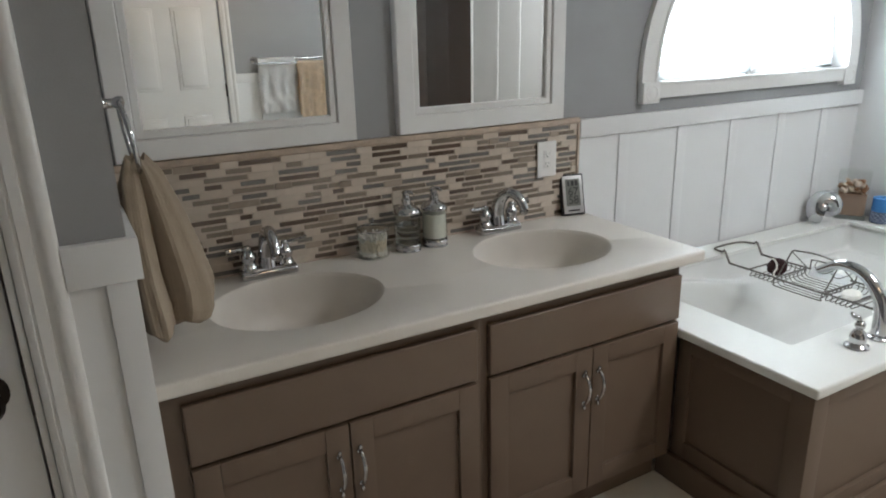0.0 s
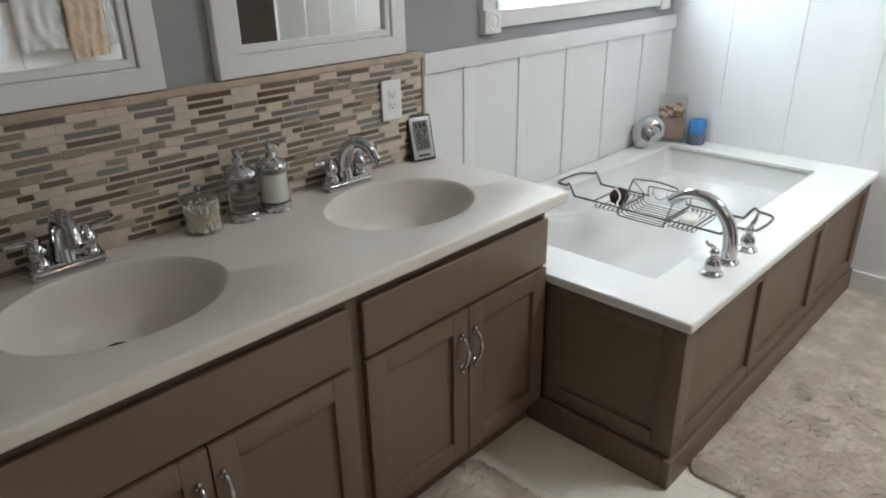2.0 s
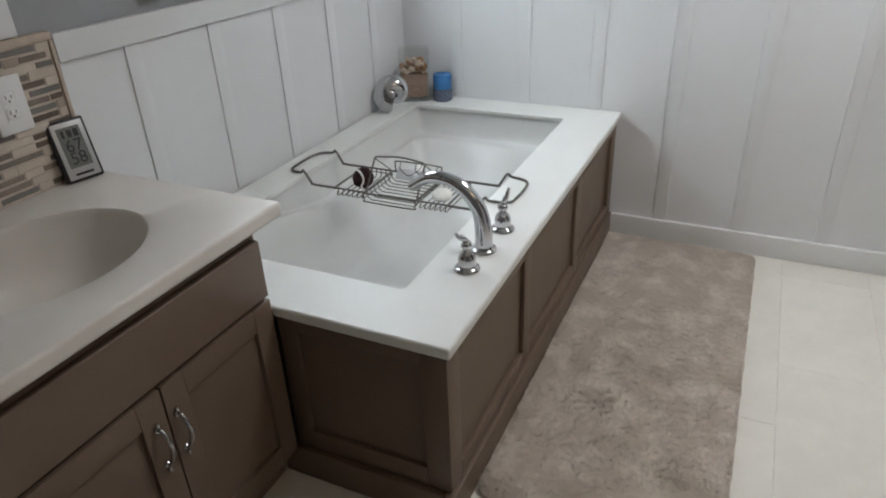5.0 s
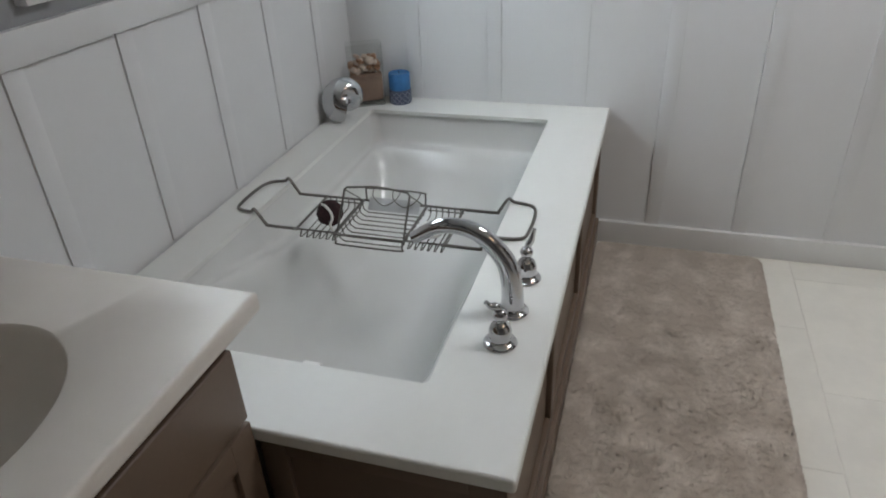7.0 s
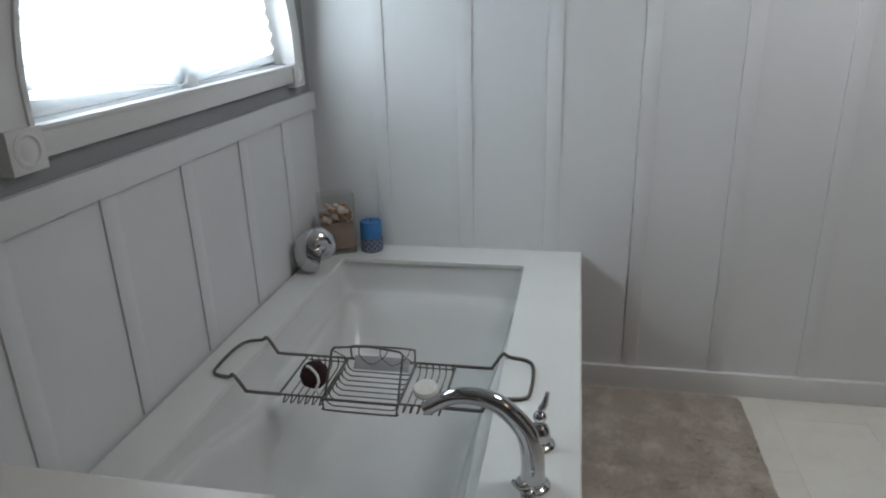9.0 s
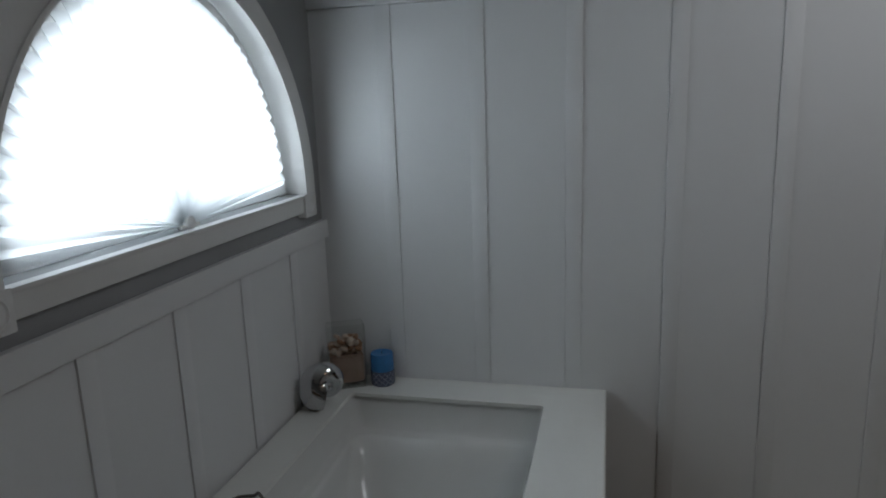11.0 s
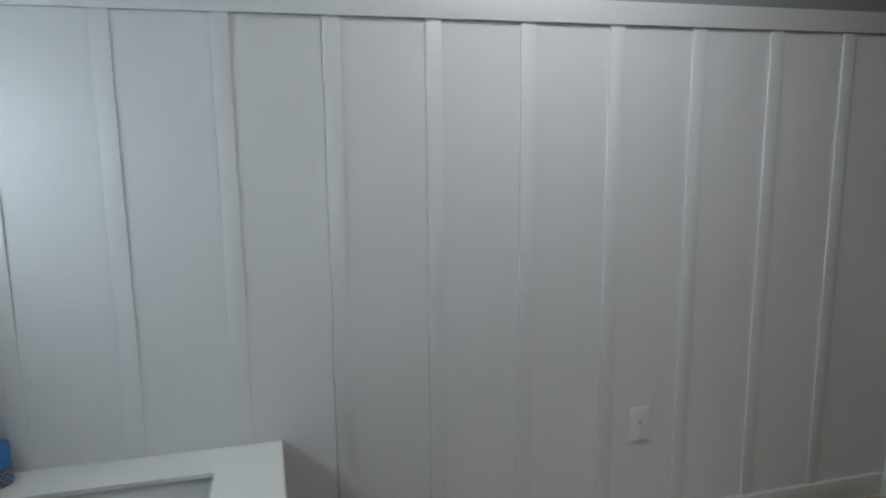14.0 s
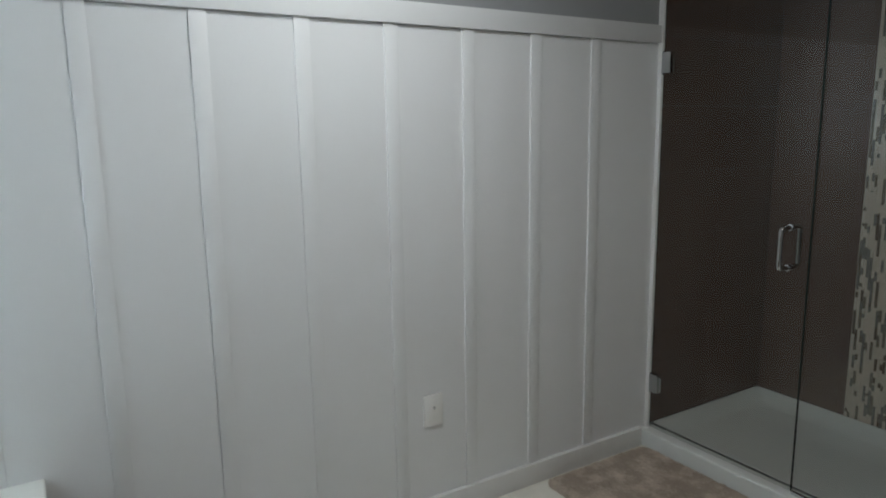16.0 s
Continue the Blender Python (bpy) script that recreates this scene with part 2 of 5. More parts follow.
def loop_rect(cx, cy, hx, hy, r, z, n=64, waist=0.0):
    """Points of a rounded rectangle (corner radius r of its half width), drawn in at its waist."""
    rad, q = r * min(hx, hy), n // 8
    out = []
    for k, (sx, sy) in enumerate(((1, 1), (-1, 1), (-1, -1), (1, -1))):
        ox, oy = cx + sx * (hx - rad), cy + sy * (hy - rad)
        for i in range(q):
            a = math.pi / 2 * (k + i / q)
            out.append(Vector((ox + rad * math.cos(a), oy + rad * math.sin(a), z)))
        a = math.pi / 2 * (k + 1)
        p0 = Vector((ox + rad * math.cos(a), oy + rad * math.sin(a), z))
        tx, ty = ((-1, 1), (-1, -1), (1, -1), (1, 1))[k]
        p1 = Vector((cx + tx * (hx - rad), cy + ty * (hy - rad), z)) + rad * Vector((math.cos(a), math.sin(a), 0))
        out += [p0.lerp(p1, i / q) for i in range(q)]
    for p in out:
        p.y = cy + (p.y - cy) * (1 - waist * math.exp(-((p.x - cx) / hx / 0.5) ** 2))
    return out


def bridge(bm, a, b):
    n = len(a)
    for i in range(n):
        bm.faces.new((a[i], a[(i + 1) % n], b[(i + 1) % n], b[i]))


def to_rect(points, x0, x1, y0, y1, z):
    """Where rays from the middle of a loop through its points meet a rectangle; the corners are kept."""
    cx, cy = sum(p.x for p in points) / len(points), sum(p.y for p in points) / len(points)
    out = []
    for p in points:
        dx, dy = p.x - cx, p.y - cy
        k = min([(x1 - cx) / dx if dx > 1e-9 else ((x0 - cx) / dx if dx < -1e-9 else 1e9), (y1 - cy) / dy if dy > 1e-9 else ((y0 - cy) / dy if dy < -1e-9 else 1e9)])
        out.append(Vector((cx + k * dx, cy + k * dy, z)))
    for corner in ((x0, y0), (x1, y0), (x1, y1), (x0, y1)):
        i = min(range(len(out)), key=lambda j: (out[j].x - corner[0]) ** 2 + (out[j].y - corner[1]) ** 2)
        out[i] = Vector((*corner, z))
    return out


def slab_open_top(x0, x1, y0, y1, z0, z1, b):
    """A slab with eased edges whose flat top and underside are left out."""
    bm = box(x0, x1, y0, y1, z0, z1, b, 4)
    bm.normal_update()
    top = [f for f in bm.faces if abs(f.normal.z) > 0.99 and f.calc_area() > 0.3 * (x1 - x0) * (y1 - y0)]
    bmesh.ops.delete(bm, geom=top, context="FACES")
    return bm


# ---- the room ----
X0, XE, YS, YN, ZC = -0.9, 3.561, -1.5, 1.966, 2.44
CX, ZW, ZA, RIN, ROUT = 2.796, 1.255, 1.283, 0.597, 0.671


def arch_wall():
    """The window wall: a sheet with a half-round opening, front and back faces and the reveal."""
    bm = bmesh.new()
    r, n = 0.606, 40
    arc = [(CX - r * math.cos(math.pi * i / n), ZA + r * math.sin(math.pi * i / n)) for i in range(n + 1)]
    for y in (YN, YN + 0.15):
        low = [bm.verts.new((x, y, z)) for x, z in arc]
        high = [bm.verts.new((x, y, ZC)) for x, z in arc]
        for i in range(n):
            bm.faces.new((low[i], low[i + 1], high[i + 1], high[i]))
        for x0, x1, z0, z1 in ((X0 - 0.12, CX - r, 0, ZC), (CX + r, XE + 0.12, 0, ZC), (CX - r, CX + r, 0, ZW - 0.002)):
            bm.faces.new([bm.verts.new(p) for p in ((x0, y, z0), (x1, y, z0), (x1, y, z1), (x0, y, z1))])
    rim = [(CX - r, ZW - 0.002)] + arc + [(CX + r, ZW - 0.002)]
    front = [bm.verts.new((x, YN, z)) for x, z in rim]
    back = [bm.verts.new((x, YN + 0.15, z)) for x, z in rim]
    for i in range(n + 2):
        bm.faces.new((front[i], front[i + 1], back[i + 1], back[i]))
    bm.faces.new((front[0], front[-1], back[-1], back[0]))
    return bm


tagged(part("wall_north", arch_wall(), GREY), "blue-grey painted wall with a half-round window", "wall", kind="structure")
tagged(part("wall_east", box(XE, XE + 0.12, -2.5, YN, 0, ZC), GREY), "blue-grey painted wall above white panelling", "wall", kind="structure")
tagged(part("wall_west", box(X0 - 0.12, X0, YS - 0.12, 1.966, 0, ZC), GREY), "plain blue-grey painted wall", "wall", kind="structure")
bm = box(0.135, 0.305, 1.285, 1.966, 0, ZC)
box(X0, -0.66, 1.285, 1.40, 0, ZC, bm=bm)
box(-0.66, 0.135, 1.285, 1.40, 2.05, ZC, bm=bm)
tagged(part("wall_corner", bm, GREY), "grey painted wall beside the vanity", "wall", kind="structure")
bm = box(X0, 0.60, YS - 0.12, YS, 0, ZC)
box(0.60, 1.385, YS - 0.12, YS, 2.05, ZC, bm=bm)
box(1.385, 2.27, YS - 0.12, YS, 0, ZC, bm=bm)
tagged(part("wall_south", bm, GREY), "blue-grey painted wall with a door and towel bar", "wall", kind="structure")
tagged(part("ceiling", box(X0 - 0.12, XE + 0.12, -2.55, YN + 0.15, ZC, ZC + 0.1), CEIL), "plain white ceiling", "ceiling", kind="structure")


def batten_wall(name, label, panel, rails, battens):
    s = structure(name, label, "wall panelling")
    part("panel", box(*panel), WHITE, s)
    for r in rails:
        part("rail", box(*r, 0.0025), WHITE, s, smooth=True)
    for b in battens:
        part("batten", box(*b, 0.0013), WHITE, s, smooth=True)
    return s


PX = 3.555
batten_wall("wainscot_east", "tall white board and batten panelling", (PX, XE, -1.498, YN, 0, 1.86),
            [(PX - 0.016, XE, -1.498, YN - 0.001, 1.862, 1.936)],
            [(PX - 0.0065, PX + 0.002, 1.672 - 0.3135 * k, 1.724 - 0.3135 * k, 0.087, 1.862) for k in range(10)])
batten_wall("wainscot_north", "low white board and batten panelling behind the bathtub", (1.842, PX, 1.960, YN, 0.5, 1.08),
            [(1.842, PX, 1.944, YN - 0.001, 1.080, 1.145)],
            [(2.038 + 0.3065 * k, 2.088 + 0.3065 * k, 1.9545, 1.962, 0.556, 1.08) for k in range(5)])
batten_wall("wainscot_corner", "white board and batten panelling at the wall end", (0.206, 0.302, 1.279, 1.286, 0, 1.08),
            [(0.206, 0.321, 1.266, 1.286, 1.068, 1.141), (0.304, 0.321, 1.2855, 1.955, 1.068, 1.141)],
            [(0.262, 0.309, 1.271, 1.281, 0.0, 1.068), (0.304, 0.310, 1.281, 1.376, 0.0, 1.068)])
batten_wall("wainscot_south", "low white board and batten panelling under a towel bar", (1.45, 2.268, YS, YS + 0.006, 0, 1.08),
            [(1.45, 2.268, YS, YS + 0.02, 1.080, 1.145)],
            [(1.62 + 0.31 * k, 1.67 + 0.31 * k, YS + 0.004, YS + 0.014, 0.09, 1.08) for k in range(2)])
bs = structure("baseboard", "white painted baseboard", "baseboard")
part("board", box(PX - 0.018, PX + 0.001, -1.466, 0.972, 0, 0.094, 0.004), TRIM, bs, smooth=True)
part("board", box(1.45, 2.2, YS + 0.004, YS + 0.018, 0, 0.09, 0.003), TRIM, bs, smooth=True)
part("board", box(X0, X0 + 0.014, YS, 1.285, 0, 0.09, 0.003), TRIM, bs, smooth=True)


def casing(parent, x0, x1, z1, y, out, w=0.07):
    """Door casing of three stepped mouldings round an opening in a wall of constant y; out is the way into the room."""
    for a, b in ((x0 - w, x0), (x1, x1 + w)):
        inner = b if b == x0 else a
        away = -1 if b == x0 else 1
        profile = ((0.0, 0.0), (0.0, 0.008), (0.003, 0.0105), (0.012, 0.0125), (0.0135, 0.0085), (0.017, 0.0085), (0.0185, 0.0125), (0.034, 0.0130), (0.0365, 0.0095), (0.040, 0.0105), (0.045, 0.0155), (0.051, 0.0190), (0.063, 0.0195), (0.067, 0.0170), (w, 0.012), (w, 0.0))
        bm = bmesh.new()
        rows = [(bm.verts.new((inner + away * d, y + out * t, 0)), bm.verts.new((inner + away * d, y + out * t, z1 + w))) for d, t in profile]
        for p, q in zip(rows, rows[1:]):
            bm.faces.new((p[0], q[0], q[1], p[1]))
        bm.faces.new([p[1] for p in rows])
        bmesh.ops.recalc_face_normals(bm, faces=bm.faces[:])
        part("casing", bm, TRIM, parent, smooth=True)
    part("casing", box(x0 - w, x1 + w, min(y, y + out * 0.013), max(y, y + out * 0.013), z1, z1 + w, 0.002), TRIM, parent, smooth=True)


def six_panel_door(name, label, x0, x1, y, out, knob_x, hinge_x):
    """A moulded six-panel door shut in its frame; y is its room face."""
    d = structure(name, label, "door")
    h = 2.03
    back = y - out * 0.035
    part("leaf", box(x0, x1, min(y, back), max(y, back), 0.008, h, 0.002), TRIM, d)
    w = x1 - x0
    st = 0.115 * w / 0.76
    pw = (w - 3 * st) / 2
    for c in range(2):
        u = x0 + st + c * (pw + st)
        for z0, z1 in ((0.2, 0.86), (1.05, 1.62), (1.73, 1.91)):
            bm = bmesh.new()
            for g, t in ((0.0, 0.006), (0.024, 0.014)):
                box(u + g, u + pw - g, min(y - out * 0.002, y + out * t), max(y - out * 0.002, y + out * t), z0 + g, z1 - g, 0.0055, 2, bm)
            part("panel", bm, TRIM, d, smooth=True)
    if knob_x is not None:
        m = Matrix.Translation((knob_x, y, 0.91)) @ Matrix.Rotation(radians(90 * out * -1), 4, "X")
        k = part("knob", lathe([(0, 0), (0.033, 0), (0.034, 0.006), (0.014, 0.012), (0.012, 0.03), (0.026, 0.042), (0.030, 0.055), (0.024, 0.067), (0, 0.071)], m=m), BRONZE, d, "dark bronze knob", smooth=True)
    for z in (0.25, 1.03, 1.8):
        if hinge_x is not None:
            part("hinge", lathe([(0, 0), (0.007, 0), (0.007, 0.09), (0, 0.09)], (hinge_x, y + out * 0.004, z - 0.045), 10), BRONZE, d, "dark bronze hinge", smooth=True)
    return d


d1 = six_panel_door("door_1", "closed white six-panel door with a dark bronze knob", -0.648, 0.118, 1.303, -1, 0.062, None)
casing(d1, -0.665, 0.137, 2.045, 1.285, -1)
part("jamb", box(0.124, 0.137, 1.285, 1.40, 0, 2.045), TRIM, d1)
part("strike_plate", box(0.1215, 0.1245, 1.287, 1.302, 0.86, 0.965, 0.001), BRONZE, d1, "dark bronze strike plate")
d2 = six_panel_door("door_2", "closed white six-panel door with dark hinges", 0.607, 1.374, YS - 0.012, 1, 0.68, 1.378)
casing(d2, 0.60, 1.385, 2.045, YS, 1, 0.065)


# ---- window ----
def arch_band(r0, r1, y0, y1, n=48):
    """A half-round band on short straight legs."""
    bm = bmesh.new()
    rows = []
    for i in range(-1, n + 2):
        a = math.pi * min(max(i, 0), n) / n
        c, s, z = -math.cos(a), math.sin(a), ZA if 0 <= i <= n else ZW
        rows.append([bm.verts.new((CX + r * c, y, z + r * s)) for r, y in ((r0, y0), (r1, y0), (r1, y1), (r0, y1))])
    for p, q in zip(rows, rows[1:]):
        for k in range(4):
            bm.faces.new((p[k], p[(k + 1) % 4], q[(k + 1) % 4], q[k]))
    bm.faces.new(rows[0])
    bm.faces.new(rows[-1])
    return bm


w1 = structure("window_1", "half-round window with white casing", "window")
bm = arch_band(RIN, ROUT, 1.944, YN + 0.002)
part("arch_casing", bm, TRIM, w1, smooth=True)
part("arch_bead", arch_band(RIN - 0.004, RIN + 0.008, 1.939, YN), TRIM, w1, smooth=True)
part("sill_casing", box(2.205, 3.375, 1.944, YN + 0.001, 1.194, 1.242, 0.003), TRIM, w1, smooth=True)
part("sill_ledge", box(2.198, 3.382, 1.939, YN + 0.13, 1.242, 1.253, 0.003), TRIM, w1, smooth=True)
for x in (2.128, 3.370):
    c = (x + 0.0425, 1.938, 1.2165)
    b = part("corner_block", box(x, x + 0.085, 1.936, YN + 0.001, 1.177, 1.256, 0.004), TRIM, w1, "square rosette corner block", smooth=True)
    part("rosette", lathe([(0.033, 0), (0.033, 0.003), (0.027, 0.005), (0.022, 0.001), (0.012, 0.004), (0, 0.006)], m=Matrix.Translation(c) @ Matrix.Rotation(radians(90), 4, "X"), seg=32), TRIM, b, smooth=True)
part("jamb", arch_band(0.594, 0.605, YN - 0.004, YN + 0.14), TRIM, w1, smooth=True)
part("sash", arch_band(0.522, 0.596, YN + 0.050, YN + 0.13), TRIM, w1, smooth=True)
part("sash_bar", box(2.198, 3.382, YN + 0.05, YN + 0.13, 1.253, 1.300, 0.003), TRIM, w1)
bm = bmesh.new()
ring = [bm.verts.new((CX - 0.56 * math.cos(math.pi * i / 40), YN + 0.115, ZA + 0.56 * math.sin(math.pi * i / 40))) for i in range(41)]
bm.faces.new(ring)
part("pane", bm, PANE, w1).visible_shadow = False


def fan_shade():
    """A pleated fan shade gathered at a hub on the sill."""
    t = thing("window_shade", (CX, YN + 0.07, 1.262), "white pleated fan shade filling the half-round window", "window shade")
    t.location = (0, 0, 0)
    bm = bmesh.new()
    n, rings = 84, (0.012, 0.05, 0.10, 0.18, 0.30, 0.42, 0.552)
    rows = []
    for i in range(n + 1):
        a = math.pi * (0.006 + 0.988 * i / n)
        amp = 1 if i % 2 else -1
        row = []
        for r in rings:
            wob = 0.004 * noise.noise((i * 0.9, r * 6, 0))
            row.append(bm.verts.new((CX - 0.02 - r * math.cos(a) * (1.0 + (0.014 * amp if r > 0.5 else 0)), YN + 0.020 + amp * min(0.010, 0.004 + r * 0.014) + wob, 1.260 + 1.045 * r * math.sin(a) * (1 + (0.014 * amp if r > 0.5 else 0)))))
        rows.append(row)
    for p, q in zip(rows, rows[1:]):
        for k in range(len(rings) - 1):
            bm.faces.new((p[k], p[k + 1], q[k + 1], q[k]))
    part("pleated_cloth", bm, SHADE, t)
    part("hub", lathe([(0, 0), (0.016, 0), (0.018, 0.008), (0.010, 0.014), (0, 0.015)], m=Matrix.Translation((CX - 0.02, YN + 0.008, 1.266)) @ Matrix.Rotation(radians(90), 4, "X")), PLATE, t, smooth=True)
    part("clip", box(CX - 0.06, CX + 0.02, YN + 0.001, YN + 0.013, 1.254, 1.264, 0.002), PLATE, t, "white plastic clip")


fan_shade()
tagged(part("backdrop", box(-2, 7.5, 6.0, 6.05, -3, 6), CEIL), "plain bright overcast distance outside the window", "backdrop", kind="structure")


# ---- vanity ----
CT, CF, CR = 0.811, 1.379, 1.858


def shaker(parent, x0, x1, z0, z1, name, rail=0.058, y=1.408):
    """A framed door or drawer front with a sunk middle panel."""
    f = part(name, box(x0 + rail - 0.004, x1 - rail + 0.004, y + 0.0115, y + 0.0165, z0 + rail - 0.004, z1 - rail + 0.004), TAUPE, parent)
    for a, b, c, d in ((x0, x0 + rail, z0, z1), (x1 - rail, x1, z0, z1), (x0 + rail, x1 - rail, z0, z0 + rail), (x0 + rail, x1 - rail, z1 - rail, z1)):
        part("frame_rail", box(a, b, y, y + 0.018, c, d, 0.0022), TAUPE, f, smooth=True)
    return f


def bow_handle(parent, x, z0, z1, y):
    """A slender bow pull: bead and post at the top, a bow that bulges out, a drop finial at the foot."""
    lo = z0 + 0.020
    pts = curve([(x, y, z1 - 0.008), (x, y - 0.012, z1 - 0.007), (x, y - 0.024, lo * 0.25 + z1 * 0.75), (x, y - 0.029, (lo + z1) / 2 + 0.004), (x, y - 0.021, lo * 0.76 + z1 * 0.24), (x, y - 0.010, lo + 0.006), (x, y, lo + 0.002)], 6)
    k = len(pts)
    bm = tube(pts, [0.0034 + 0.0022 * math.sin(math.pi * i / (k - 1)) for i in range(k)], 10)
    for z in (z1 - 0.008, lo + 0.002):
        lathe([(0, 0), (0.0072, 0), (0.0076, 0.003), (0.0052, 0.006), (0, 0.006)], m=Matrix.Translation((x, y, z)) @ Matrix.Rotation(radians(90), 4, "X"), seg=12, bm=bm)
    for z, d in ((z1 + 0.004, 1), (lo - 0.010, -1)):
        lathe([(0, -0.008), (0.0035, -0.006), (0.0052, -0.001), (0.0042, 0.004), (0.0026, 0.008), (0, 0.009)], m=Matrix.Translation((x, y - 0.006, z)) @ Matrix.Rotation(0 if d < 0 else math.pi, 4, "X"), seg=12, bm=bm)
    part("handle", bm, CHROME, parent, "chrome bow handle", smooth=True)


def vanity_cabinet(x0, x1, cx0, cx1, gap, label):
    v = thing("vanity_cabinet", (0, 0, 0), label, "vanity cabinet", "vanity base cabinets")
    bm = box(x0, x1, 1.426, 1.955, 0.095, 0.655)
    part("top_rail", box(x0, x1, 1.426, 1.446, 0.655, 0.774), TAUPE, v)
    part("side_panel", box(x1 - 0.016, x1, 1.446, 1.953, 0.655, 0.774), TAUPE, v)
    part("side_panel", box(x0, x0 + 0.016, 1.446, 1.953, 0.655, 0.774), TAUPE, v)
    part("body", bm, TAUPE, v)
    part("toe_kick", box(x0, x1, 1.472, 1.49, 0.0, 0.095), TAUPE, v)
    bm = box(cx0, cx1, 1.408, 1.4262, 0.592, 0.736, 0.005, 3)
    part("drawer_front", bm, TAUPE, v, "plain flat false drawer front", smooth=True)
    for a, b, hx in ((cx0, gap - 0.002, gap - 0.031), (gap + 0.002, cx1, gap + 0.021)):
        d = shaker(v, a, b, 0.112, 0.582, "door")
        bow_handle(d, hx, 0.392, 0.512, 1.408)
    return v


vanity_cabinet(0.311, 1.087, 0.357, 1.068, 0.711, "taupe painted shaker base cabinet with chrome bow handles")
vanity_cabinet(1.0875, 1.802, 1.106, 1.798, 1.456, "taupe painted shaker base cabinet with chrome bow handles")


def countertop():
    t = thing("vanity_countertop", (0, 0, 0), "cream solid-surface countertop with two moulded oval sinks", "countertop")
    bm = slab_open_top(0.306, CR, CF, 1.954, CT - 0.036, CT, 0.010)
    cells = ((0.316, 1.085, 0.699, 1.678), (1.085, CR - 0.010, 1.473, 1.673))
    bowls = []
    for x0, x1, sx, sy in cells:
        lip = [Vector((sx + 0.226 * math.cos(2 * math.pi * i / 72), sy + 0.187 * math.sin(2 * math.pi * i / 72), CT)) for i in range(72)]
        rect = to_rect(lip, x0, x1, CF + 0.010, 1.944, CT)
        a, b = [bm.verts.new(p) for p in rect], [bm.verts.new(p) for p in lip]
        bridge(bm, a, b)
        last = b
        for k, dz in ((0.985, 0.003), (0.965, 0.012), (0.93, 0.04), (0.885, 0.080), (0.79, 0.115), (0.62, 0.138), (0.36, 0.149), (0.12, 0.152)):
            ring = [bm.verts.new((sx + k * (p.x - sx), sy + 0.085 * (1 - k) + k * (p.y - sy), CT - dz)) for p in lip]
            bridge(bm, last, ring)
            last = ring
        bm.faces.new(last)
        bowls.append((sx, sy))
    bmesh.ops.remove_doubles(bm, verts=bm.verts[:], dist=0.0002)
    part("top", bm, SOLID, t, smooth=True)
    for sx, sy in bowls:
        dr = part("drain", lathe([(0.030, 0), (0.030, 0.003), (0.024, 0.004), (0.022, 0.001), (0.018, 0.001), (0.017, 0.006), (0, 0.007)], (sx, sy + 0.076, CT - 0.1525)), BRONZE, t, "dark metal pop-up drain", smooth=True)
        part("overflow", lathe([(0.009, 0), (0.009, 0.002), (0.005, 0.0025), (0.0045, 0.0005), (0, 0.0005)], m=Matrix.Translation((sx - 0.12, sy - 0.089, CT - 0.06)) @ Matrix.Rotation(radians(65), 4, "X"), seg=14), BRONZE, t, "dark overflow hole", smooth=True)


countertop()


# ---- bathtub ----
DT = 0.555


